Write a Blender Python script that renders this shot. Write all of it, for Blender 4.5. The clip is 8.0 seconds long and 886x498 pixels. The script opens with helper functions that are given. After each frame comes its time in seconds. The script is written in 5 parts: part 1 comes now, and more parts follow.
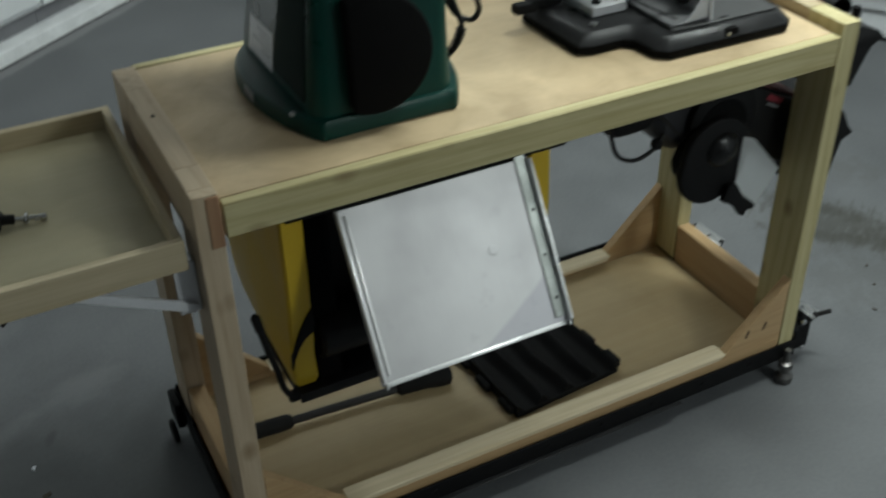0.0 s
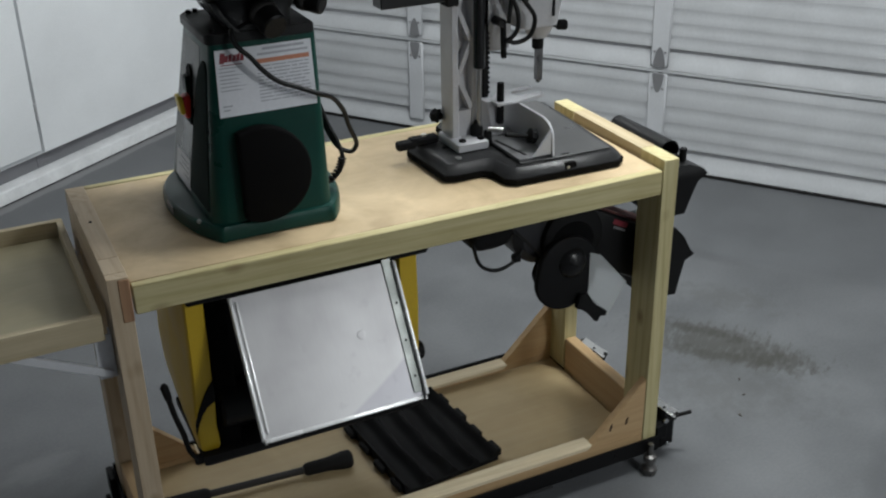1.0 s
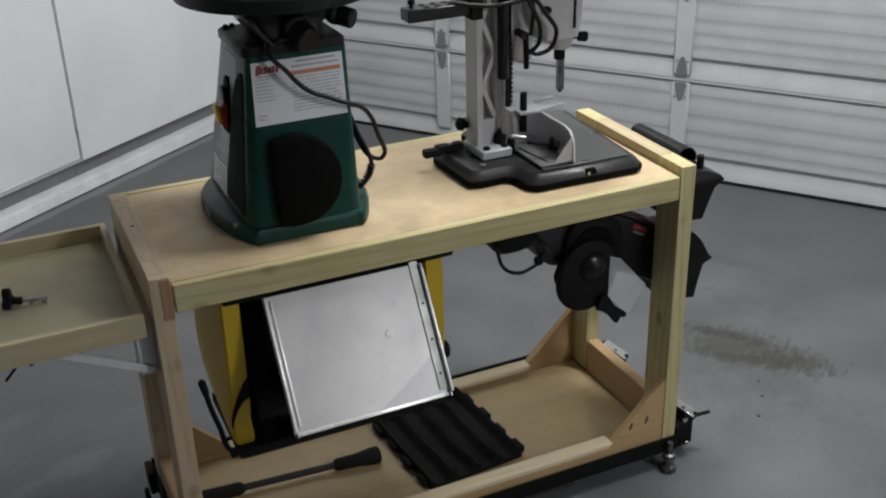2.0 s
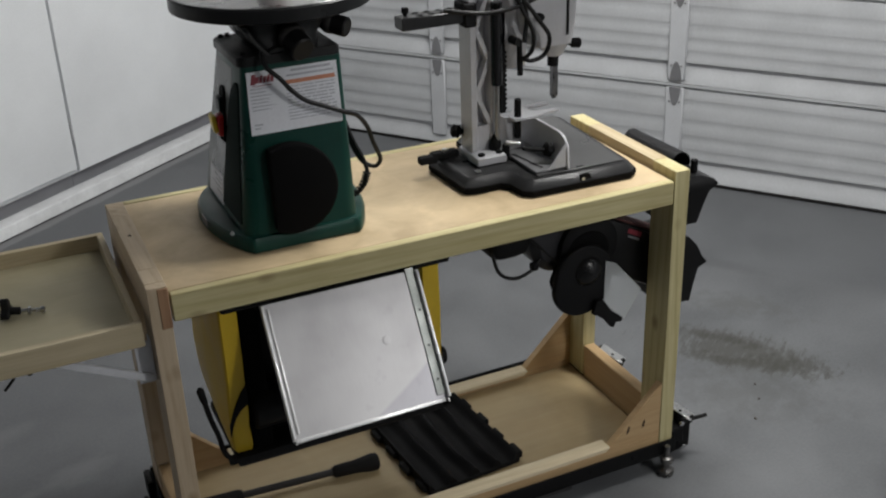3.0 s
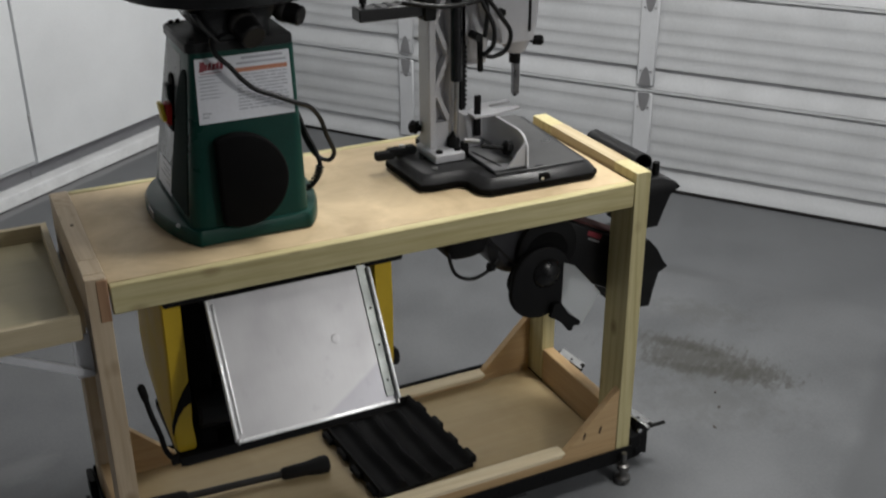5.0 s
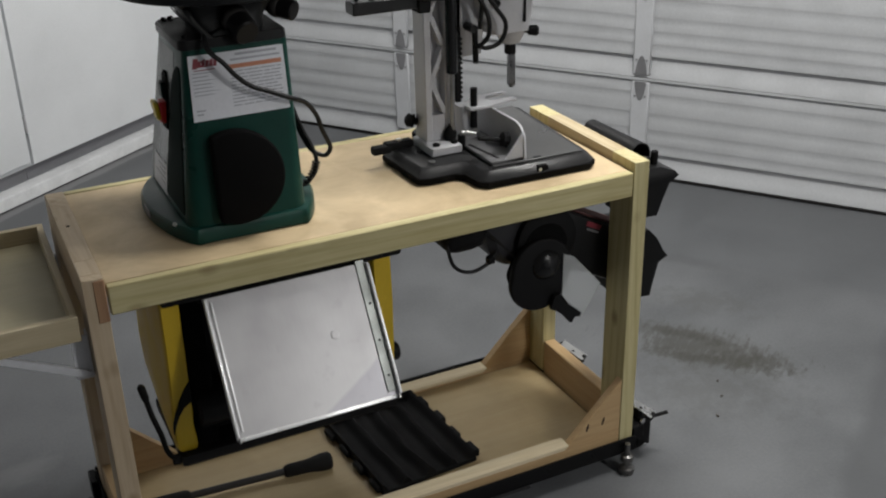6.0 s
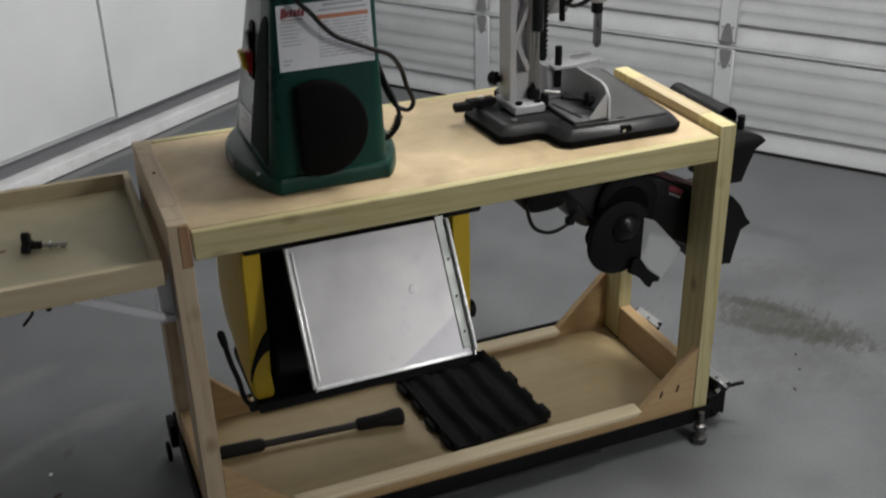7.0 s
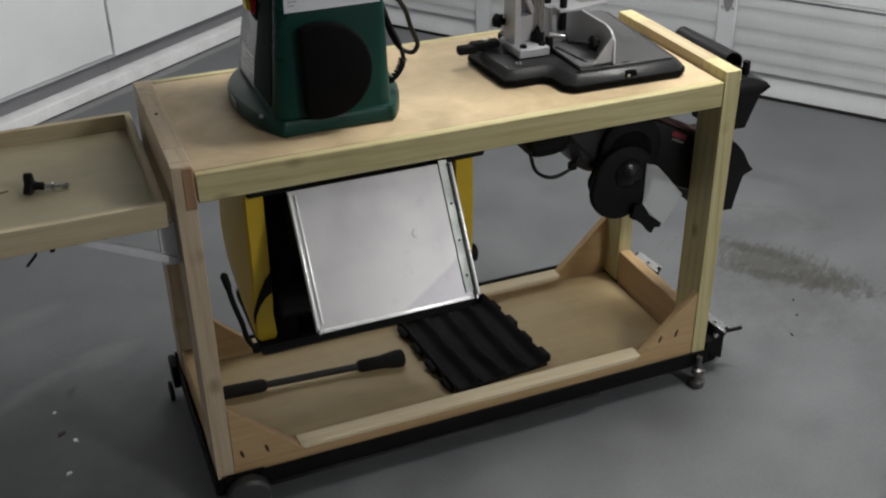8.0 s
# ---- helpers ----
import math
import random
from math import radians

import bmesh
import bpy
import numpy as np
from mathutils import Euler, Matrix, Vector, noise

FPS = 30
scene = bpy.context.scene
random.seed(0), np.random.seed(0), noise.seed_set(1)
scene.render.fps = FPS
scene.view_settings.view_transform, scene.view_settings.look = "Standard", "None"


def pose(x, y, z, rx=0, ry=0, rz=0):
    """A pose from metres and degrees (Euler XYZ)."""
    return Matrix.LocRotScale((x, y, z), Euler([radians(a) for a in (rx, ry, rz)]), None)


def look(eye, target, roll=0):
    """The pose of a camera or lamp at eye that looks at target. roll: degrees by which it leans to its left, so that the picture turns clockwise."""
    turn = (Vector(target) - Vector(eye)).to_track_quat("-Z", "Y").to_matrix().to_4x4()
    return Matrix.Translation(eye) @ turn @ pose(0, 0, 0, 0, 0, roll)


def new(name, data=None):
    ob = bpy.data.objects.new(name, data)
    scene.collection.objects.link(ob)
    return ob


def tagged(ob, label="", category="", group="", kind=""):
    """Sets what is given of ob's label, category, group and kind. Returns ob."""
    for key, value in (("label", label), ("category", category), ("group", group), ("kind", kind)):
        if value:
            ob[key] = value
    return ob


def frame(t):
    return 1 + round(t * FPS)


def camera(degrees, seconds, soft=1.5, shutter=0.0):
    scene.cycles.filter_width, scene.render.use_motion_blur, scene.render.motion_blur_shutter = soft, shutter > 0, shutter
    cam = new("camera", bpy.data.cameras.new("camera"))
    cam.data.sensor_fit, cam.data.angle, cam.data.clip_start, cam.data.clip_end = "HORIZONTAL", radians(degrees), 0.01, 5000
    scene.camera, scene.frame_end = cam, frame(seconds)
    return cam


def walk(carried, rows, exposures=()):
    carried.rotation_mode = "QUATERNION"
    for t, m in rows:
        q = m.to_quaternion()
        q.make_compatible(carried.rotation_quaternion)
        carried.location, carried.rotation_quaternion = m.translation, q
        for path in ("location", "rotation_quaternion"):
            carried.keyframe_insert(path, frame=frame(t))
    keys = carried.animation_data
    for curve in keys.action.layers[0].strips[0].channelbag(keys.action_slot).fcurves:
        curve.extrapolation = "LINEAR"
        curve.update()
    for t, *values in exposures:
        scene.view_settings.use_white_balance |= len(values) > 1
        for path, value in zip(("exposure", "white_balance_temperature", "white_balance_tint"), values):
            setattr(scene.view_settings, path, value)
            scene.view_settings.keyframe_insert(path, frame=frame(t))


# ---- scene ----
cam = camera(44.7, 8.0, 2.1, 0.4)
PATH = [
    (0, (-0.249, -1.257, 1.599), (0.484, 0.205, 0.448), -1.25),
    (0.1, (-0.232, -1.326, 1.610), (0.506, 0.163, 0.498), -1.89),
    (0.2, (-0.215, -1.396, 1.621), (0.537, 0.112, 0.543), -1.82),
    (0.3, (-0.198, -1.466, 1.632), (0.555, 0.057, 0.576), -0.56),
    (0.4, (-0.181, -1.535, 1.643), (0.575, 0.002, 0.611), 0.43),
    (0.5, (-0.163, -1.605, 1.654), (0.586, -0.048, 0.648), -0.64),
    (0.6, (-0.168, -1.631, 1.661), (0.588, -0.057, 0.686), -1.10),
    (0.7, (-0.172, -1.657, 1.668), (0.597, -0.073, 0.721), -1.18),
    (0.8, (-0.177, -1.684, 1.674), (0.599, -0.087, 0.753), -0.99),
    (0.9, (-0.182, -1.710, 1.681), (0.590, -0.102, 0.775), -1.26),
    (1, (-0.186, -1.736, 1.688), (0.589, -0.121, 0.799), -0.96),
    (1.1, (-0.190, -1.743, 1.694), (0.584, -0.129, 0.804), -0.10),
    (1.2, (-0.194, -1.751, 1.699), (0.562, -0.134, 0.797), -0.02),
    (2.3, (-0.221, -1.827, 1.721), (0.512, -0.180, 0.854), -1.75),
    (2.4, (-0.219, -1.826, 1.719), (0.519, -0.185, 0.847), -1.38),
    (2.5, (-0.217, -1.826, 1.717), (0.517, -0.187, 0.836), -1.71),
    (2.6, (-0.218, -1.827, 1.719), (0.517, -0.186, 0.842), -1.36),
    (2.7, (-0.218, -1.828, 1.720), (0.514, -0.183, 0.849), -1.47),
    (2.8, (-0.219, -1.829, 1.721), (0.512, -0.183, 0.851), -1.85),
    (2.9, (-0.220, -1.830, 1.723), (0.511, -0.182, 0.857), -1.92),
    (3, (-0.220, -1.831, 1.724), (0.518, -0.185, 0.861), -2.12),
    (3.1, (-0.218, -1.834, 1.724), (0.525, -0.176, 0.887), -1.66),
    (3.2, (-0.215, -1.836, 1.724), (0.530, -0.167, 0.912), -1.12),
    (3.3, (-0.212, -1.839, 1.724), (0.533, -0.169, 0.915), -0.92),
    (3.4, (-0.210, -1.842, 1.724), (0.544, -0.177, 0.912), -0.60),
    (3.5, (-0.207, -1.845, 1.724), (0.542, -0.187, 0.892), -1.32),
    (3.6, (-0.203, -1.843, 1.721), (0.543, -0.185, 0.889), -1.38),
    (3.7, (-0.199, -1.842, 1.719), (0.549, -0.185, 0.886), -1.49),
    (3.8, (-0.196, -1.840, 1.716), (0.557, -0.190, 0.873), -1.69),
    (3.9, (-0.192, -1.838, 1.714), (0.566, -0.200, 0.852), -2.43),
    (4, (-0.188, -1.837, 1.711), (0.577, -0.205, 0.844), -1.82),
    (4.1, (-0.186, -1.832, 1.708), (0.583, -0.204, 0.838), -1.48),
    (4.2, (-0.184, -1.828, 1.706), (0.588, -0.201, 0.836), -1.26),
    (4.3, (-0.182, -1.824, 1.703), (0.589, -0.200, 0.827), -0.72),
    (4.4, (-0.180, -1.820, 1.700), (0.589, -0.198, 0.818), -0.85),
    (4.5, (-0.178, -1.815, 1.697), (0.598, -0.187, 0.834), -0.79),
    (4.6, (-0.175, -1.814, 1.695), (0.599, -0.176, 0.847), -1.32),
    (4.7, (-0.172, -1.813, 1.692), (0.599, -0.172, 0.849), -0.83),
    (4.8, (-0.169, -1.812, 1.690), (0.601, -0.168, 0.850), -0.54),
    (4.9, (-0.166, -1.811, 1.687), (0.611, -0.170, 0.848), -0.17),
    (5, (-0.163, -1.810, 1.684), (0.620, -0.179, 0.830), -0.27),
    (5.1, (-0.161, -1.811, 1.686), (0.624, -0.189, 0.818), 0.12),
    (5.2, (-0.159, -1.813, 1.688), (0.630, -0.199, 0.809), 0.07),
    (6.3, (-0.156, -1.797, 1.674), (0.619, -0.167, 0.813), -2.08),
    (6.4, (-0.154, -1.797, 1.673), (0.626, -0.170, 0.810), -2.45),
    (6.5, (-0.152, -1.797, 1.672), (0.656, -0.189, 0.800), -2.40),
    (6.6, (-0.158, -1.797, 1.668), (0.607, -0.169, 0.794), -2.88),
    (6.7, (-0.163, -1.797, 1.664), (0.546, -0.144, 0.790), -2.81),
    (6.8, (-0.168, -1.797, 1.660), (0.500, -0.127, 0.785), -2.46),
    (6.9, (-0.174, -1.797, 1.656), (0.475, -0.128, 0.764), -2.40),
    (7, (-0.179, -1.797, 1.652), (0.475, -0.141, 0.741), -1.31),
    (7.1, (-0.183, -1.794, 1.654), (0.458, -0.141, 0.728), -1.32),
    (7.2, (-0.186, -1.792, 1.656), (0.443, -0.142, 0.717), -1.07),
    (7.3, (-0.189, -1.790, 1.658), (0.428, -0.142, 0.708), -1.30),
    (7.4, (-0.192, -1.788, 1.660), (0.425, -0.147, 0.698), -1.40),
    (7.5, (-0.196, -1.785, 1.662), (0.428, -0.153, 0.688), -1.15),
    (7.6, (-0.195, -1.786, 1.662), (0.439, -0.163, 0.681), -1.28),
    (7.7, (-0.195, -1.787, 1.661), (0.446, -0.171, 0.673), -0.94),
    (7.8, (-0.194, -1.788, 1.661), (0.450, -0.178, 0.665), -0.59),
    (7.9, (-0.193, -1.789, 1.660), (0.448, -0.181, 0.659), -0.83),
    (8, (-0.193, -1.790, 1.660), (0.448, -0.186, 0.652), -0.71),
]
EXPOSURES = [(0.0, 0.02, 6150, -2.0), (0.5, 0.13, 6150, 1.5), (1.2, 0.20, 6200, 8.0), (2.3, 0.15, 6450, 10.0), (4.5, 0.15, 6500, 10.0), (6.5, 0.15, 6550, 10.0), (8.0, 0.23, 6550, 10.0)]
walk(cam, [(t, look(eye, target, roll)) for t, eye, target, roll in PATH], EXPOSURES)

# ---- light ----
PHI = radians(36.4)
CORNER = (1.1255, 3.3332)
E1 = (math.sin(PHI), -math.cos(PHI))
E2 = (-math.cos(PHI), -math.sin(PHI))


def in_room(a, o, z):
    """A place from the garage's own axes: a along the big door, o out from it, both from the corner."""
    return Vector((CORNER[0] + a * E1[0] + o * E2[0], CORNER[1] + a * E1[1] + o * E2[1], z))


world = bpy.data.worlds.new("world")
scene.world = world
world.use_nodes = True
world.node_tree.nodes["Background"].inputs[0].default_value = (0.5, 0.55, 0.6, 1)
world.node_tree.nodes["Background"].inputs[1].default_value = 0.02

CEILING = 2.62
# no fixture is in view: lamps added and placed by shadows and brightness
LAMPS = [(2.80, 1.54, 50.0), (5.85, 3.05, 57.0), (1.198, 0.79, 14.0)]
for la, lo, watts in LAMPS:
    lamp = bpy.data.lights.new("tube_light", "AREA")
    lamp.shape, lamp.size, lamp.size_y = "RECTANGLE", 1.2, 0.25
    lamp.energy, lamp.color = watts, (1.0, 0.99, 0.96)
    ob = new("tube_light", lamp)
    p = in_room(la, lo, CEILING - 0.085)
    ob.matrix_world = Matrix.Translation(p) @ Matrix.Rotation(-PHI + math.pi / 2, 4, "Z").inverted()


# ---- materials ----
def base_nodes(name):
    m = bpy.data.materials.new(name)
    m.use_nodes = True
    nt = m.node_tree
    return m, nt, nt.nodes["Principled BSDF"]


def rgb(c, k=1.0):
    return (min(1, c[0] * k), min(1, c[1] * k), min(1, c[2] * k), 1)


def put(nt, kind, **inputs):
    n = nt.nodes.new(kind)
    for key, v in inputs.items():
        n.inputs[key.replace("_", " ")].default_value = v
    return n


def ramp(nt, fac, stops):
    r = nt.nodes.new("ShaderNodeValToRGB")
    while len(r.color_ramp.elements) < len(stops):
        r.color_ramp.elements.new(0.5)
    for e, (p, c) in zip(r.color_ramp.elements, stops):
        e.position, e.color = p, c
    nt.links.new(fac, r.inputs[0])
    return r.outputs[0]


def mixed(nt, fac, a, b, mode="MIX"):
    n = nt.nodes.new("ShaderNodeMix")
    n.data_type, n.blend_type = "RGBA", mode
    for sock, v in ((n.inputs[0], fac), (n.inputs[6], a), (n.inputs[7], b)):
        if isinstance(v, (int, float, tuple)):
            sock.default_value = v
        else:
            nt.links.new(v, sock)
    return n.outputs[2]


def coords(nt, scale=(1, 1, 1), vary=True):
    tc = nt.nodes.new("ShaderNodeTexCoord")
    mp = nt.nodes.new("ShaderNodeMapping")
    mp.inputs["Scale"].default_value = scale
    nt.links.new(tc.outputs["Object"], mp.inputs["Vector"])
    if vary:
        info = nt.nodes.new("ShaderNodeObjectInfo")
        mul = nt.nodes.new("ShaderNodeMath")
        mul.operation, mul.inputs[1].default_value = "MULTIPLY", 23.0
        nt.links.new(info.outputs["Random"], mul.inputs[0])
        nt.links.new(mul.outputs[0], mp.inputs["Location"])
    return mp.outputs[0]


def noise_of(nt, vec, scale, detail=4, rough=0.55, distort=0.0):
    n = put(nt, "ShaderNodeTexNoise", Scale=scale, Detail=detail, Roughness=rough, Distortion=distort)
    nt.links.new(vec, n.inputs["Vector"])
    return n.outputs["Fac"]


def bumped(nt, bsdf, height, strength, distance=0.002):
    b = put(nt, "ShaderNodeBump", Strength=strength, Distance=distance)
    nt.links.new(height, b.inputs["Height"])
    nt.links.new(b.outputs[0], bsdf.inputs["Normal"])


def surf(name, col, rough=0.5, metal=0.0, var=0.14, scale=9.0, fine=160.0, bump=0.12, rvar=0.12, coat=0.0, spec=0.5):
    """A plain surface with blotches, fine grain, uneven gloss and a little relief."""
    m, nt, b = base_nodes(name)
    v = coords(nt)
    big, small = noise_of(nt, v, scale), noise_of(nt, v, fine, 3)
    c = ramp(nt, big, [(0.3, rgb(col, 1 - var)), (0.7, rgb(col, 1 + var))])
    c = mixed(nt, 0.5 * var + 0.04, c, ramp(nt, small, [(0.35, rgb(col, 0.55)), (0.65, rgb(col, 1.4))]))
    nt.links.new(c, b.inputs["Base Color"])
    nt.links.new(ramp(nt, big, [(0.25, (max(0.02, rough - rvar),) * 3 + (1,)), (0.75, (min(1, rough + rvar),) * 3 + (1,))]), b.inputs["Roughness"])
    b.inputs["Metallic"].default_value = metal
    b.inputs["Specular IOR Level"].default_value = spec
    b.inputs["Coat Weight"].default_value = coat
    bumped(nt, b, small, bump)
    return m


def wood(name, light, dark, axis, lines=1.0, knots=True, rough=0.6, cloud=0.16):
    """Sawn softwood with its grain along one axis."""
    m, nt, b = base_nodes(name)
    stretch = [1.0, 1.0, 1.0]
    stretch["xyz".index(axis)] = 0.045
    v = coords(nt, tuple(stretch))
    n1 = noise_of(nt, v, 38.0, 5, 0.6, 0.6)
    n2 = noise_of(nt, v, 160.0, 3, 0.6)
    wave = put(nt, "ShaderNodeTexWave", Scale=24.0, Distortion=5.0, Detail=2.0)
    wave.bands_direction = "DIAGONAL"
    nt.links.new(v, wave.inputs["Vector"])
    c = ramp(nt, n1, [(0.3, rgb(dark, 1.1)), (0.55, rgb(light, 0.95)), (0.8, rgb(light, 1.08))])
    c = mixed(nt, 0.35 * lines, c, ramp(nt, wave.outputs["Fac"], [(0.0, rgb(dark)), (0.35, rgb(light)), (1.0, rgb(light, 1.05))]))
    c = mixed(nt, 0.22 * min(1.0, 0.3 + lines), c, ramp(nt, n2, [(0.35, rgb(dark, 0.8)), (0.6, rgb(light, 1.1))]))
    w = coords(nt)
    blotch = noise_of(nt, w, 5.0 if cloud < 0.2 else 7.5, 4, 0.6, 0.4)
    c = mixed(nt, cloud, c, ramp(nt, blotch, [(0.3, rgb(dark, 0.9)), (0.7, rgb(light, 1.15))]))
    if knots:
        kv = [13.0, 13.0, 13.0]
        kv["xyz".index(axis)] = 8.0
        vor = put(nt, "ShaderNodeTexVoronoi", Scale=1.0, Randomness=1.0)
        nt.links.new(coords(nt, tuple(kv)), vor.inputs["Vector"])
        k = ramp(nt, vor.outputs["Distance"], [(0.0, (0.85, 0.85, 0.85, 1)), (0.10, (0.5, 0.5, 0.5, 1)), (0.22, (0, 0, 0, 1))])
        c = mixed(nt, k, c, rgb((0.20, 0.13, 0.06)))
    nt.links.new(c, b.inputs["Base Color"])
    b.inputs["Roughness"].default_value = rough
    b.inputs["Specular IOR Level"].default_value = 0.35
    bumped(nt, b, n2, 0.25, 0.001)
    return m


PINE_L, PINE_D = (0.545, 0.49, 0.275), (0.36, 0.295, 0.13)
PINE = {a: wood("pine_" + a, PINE_L, PINE_D, a, 1.35 if a == "z" else 1.0) for a in "xyz"}
FAIR = wood("pine_fair_y", (0.50, 0.425, 0.28), (0.33, 0.24, 0.13), "y", 1.4)
PINK = {a: wood("pine_pink_" + a, (0.51, 0.415, 0.295), (0.39, 0.29, 0.185), a, 1.25) for a in "yz"}
PALE = wood("pine_pale", (0.68, 0.585, 0.41), (0.53, 0.43, 0.26), "x", 0.7, False)
ENDGRAIN = wood("pine_end_grain", (0.35, 0.215, 0.125), (0.20, 0.10, 0.055), "z", 1.3, False, 0.8)
PLY = {a: wood("plywood_" + a, (0.49, 0.34, 0.18), (0.375, 0.235, 0.108), a, 0.6, False, 0.55) for a in "xyz"}
TOPPLY = wood("plywood_top", (0.565, 0.44, 0.275), (0.425, 0.32, 0.185), "x", 0.14, False, 0.5, 0.8)
SHELFPLY = wood("plywood_shelf", (0.47, 0.365, 0.205), (0.385, 0.285, 0.15), "x", 0.10, False, 0.45, 0.35)
TRAYPLY = wood("plywood_tray", (0.45, 0.405, 0.27), (0.385, 0.335, 0.21), "x", 0.08, False, 0.5, 0.4)
GREEN = surf("green_enamel", (0.0032, 0.037, 0.028), 0.36, var=0.14, fine=240, bump=0.10, spec=0.22)
DARKGREEN = surf("dark_panel", (0.007, 0.014, 0.0135), 0.36, var=0.15, spec=0.10)
BLACK = surf("black_plastic", (0.0072, 0.0072, 0.0078), 0.45, var=0.2, fine=300, spec=0.2)
BLACKMATT = surf("black_matt_plastic", (0.0054, 0.0054, 0.0060), 0.7, var=0.2, fine=300, bump=0.2, spec=0.2)
DEADBLACK = surf("dead_black_plastic", (0.0025, 0.0025, 0.0027), 0.85, var=0.2, fine=400, bump=0.2, spec=0.12)
BLACKSATIN = surf("black_satin", (0.006, 0.006, 0.0065), 0.25, var=0.1, bump=0.05, spec=0.3)
BLACKGLOSS = surf("black_gloss", (0.010, 0.010, 0.011), 0.18, var=0.1, bump=0.02)
RUBBER = surf("black_rubber", (0.0084, 0.0078, 0.0078), 0.75, var=0.2, bump=0.2, spec=0.28)
IRON = surf("black_painted_iron", (0.0096, 0.0102, 0.0108), 0.35, var=0.2, fine=220, bump=0.15, spec=0.28)
BASEIRON = surf("black_base_steel", (0.0055, 0.0055, 0.006), 0.55, var=0.3, scale=20, bump=0.2, spec=0.14)
RIMIRON = surf("worn_black_iron", (0.022, 0.022, 0.023), 0.36, var=0.3, scale=16, fine=260, bump=0.25, spec=0.22)
CASTIRON = surf("ground_cast_iron", (0.24, 0.24, 0.24), 0.30, 0.8, var=0.12, bump=0.04)
CASTGREY = surf("grey_casting", (0.50, 0.50, 0.52), 0.48, 0.1, var=0.1, fine=300, bump=0.15)
MOTORGREY = surf("grey_motor_paint", (0.017, 0.017, 0.020), 0.45, var=0.15)
CHROME = surf("chrome", (0.62, 0.62, 0.63), 0.16, 1.0, var=0.06, bump=0.02)
STEEL = surf("bright_steel", (0.58, 0.58, 0.57), 0.3, 1.0, var=0.1, scale=14, bump=0.04)
# rolled aluminium edges: their white glint is put into the base colour
GLINTEDGE = surf("rolled_edge_glint", (0.90, 0.90, 0.90), 0.24, 0.3, var=0.06)
CHANNEL = surf("dull_greenish_aluminium", (0.27, 0.285, 0.275), 0.42, 0.6, var=0.15, scale=20)
KNOBGREY = surf("worn_knob_grey", (0.045, 0.043, 0.042), 0.42, 0.3, var=0.2)
FOOTSTEEL = surf("tarnished_steel", (0.17, 0.165, 0.16), 0.34, 0.9, var=0.25, scale=40, bump=0.1)
HOLEBROWN = surf("screw_hole_brown", (0.055, 0.030, 0.015), 0.8)
DULLSTEEL = surf("dull_steel", (0.34, 0.34, 0.34), 0.38, 0.9, var=0.2, scale=30, bump=0.08)
BARBLACK = surf("oiled_black_bar", (0.011, 0.011, 0.012), 0.40, var=0.25, bump=0.1, spec=0.35)
HOLEBLACK = surf("hole_black", (0.003, 0.003, 0.003), 0.9, spec=0.1)
YELLOW = surf("yellow_plastic", (0.58, 0.395, 0.02), 0.42, var=0.08, fine=260, bump=0.1)
WHITEPAINT = surf("white_paint", (0.90, 0.92, 0.94), 0.5, var=0.04, scale=3, bump=0.08)
BASEPAINT = surf("scuffed_white_paint", (0.80, 0.81, 0.82), 0.5, var=0.10, scale=14, fine=90, bump=0.15)
# toe recess: the shade under the doors is put into this grey
PLINTHSHADE = surf("grey_plinth_shade", (0.20, 0.20, 0.215), 0.6, var=0.1, scale=6)
DOORPAINT = surf("white_steel_door", (0.475, 0.485, 0.50), 0.45, var=0.08, scale=5, fine=110, bump=0.18)
STILEPAINT = surf("white_steel_stile", (0.50, 0.51, 0.53), 0.45, var=0.06, scale=8)
GREYPLATE = surf("grey_hinge_cap", (0.22, 0.22, 0.23), 0.45, 0.3, var=0.12)
WALLPAINT = surf("wall_paint", (0.62, 0.63, 0.65), 0.7, var=0.05, scale=2)
PAPER = surf("label_paper", (0.66, 0.67, 0.71), 0.4, var=0.04, bump=0.02)
PRINT = surf("grey_print", (0.36, 0.37, 0.41), 0.5, var=0.1, bump=0.0)
RED = surf("red_print", (0.20, 0.022, 0.035), 0.45, var=0.1)
ORANGE = surf("orange_print", (0.46, 0.19, 0.11), 0.45, var=0.08)
REDPLASTIC = surf("red_plastic", (0.45, 0.015, 0.015), 0.35, var=0.1)
YELLOWPLASTIC = surf("yellow_switch", (0.70, 0.52, 0.03), 0.35, var=0.08)
SLEEVE = surf("abrasive_sleeve", (0.125, 0.052, 0.050), 0.9, var=0.15, fine=500, bump=0.6)
MATTSLATE = surf("matt_dark_slate", (0.021, 0.031, 0.029), 0.85, var=0.15, spec=0.06)
SLATE = surf("slate_grey_enamel", (0.036, 0.043, 0.041), 0.30, var=0.15, spec=0.4)
CHISEL = surf("dark_tool_steel", (0.15, 0.15, 0.155), 0.32, 0.9, var=0.25, scale=40, bump=0.08)
TRAYPINE = {a: wood("pine_tray_" + a, (0.53, 0.455, 0.31), (0.40, 0.325, 0.20), a, 0.8) for a in "xy"}
BRACKET = surf("white_bracket", (0.62, 0.63, 0.66), 0.4, var=0.06)
CORD = surf("black_cord", (0.0072, 0.0072, 0.0078), 0.5, var=0.15, spec=0.28)


def clear_plastic():
    m, nt, b = base_nodes("clear_plastic")
    b.inputs["Base Color"].default_value = (0.9, 0.92, 0.93, 1)
    b.inputs["Transmission Weight"].default_value = 0.72
    b.inputs["Roughness"].default_value = 0.25
    b.inputs["IOR"].default_value = 1.25
    return m



FILM_AT = 0.0345 + 1.772 * 0.249  # where the film on the planer's leaf begins, in the planer's own axes


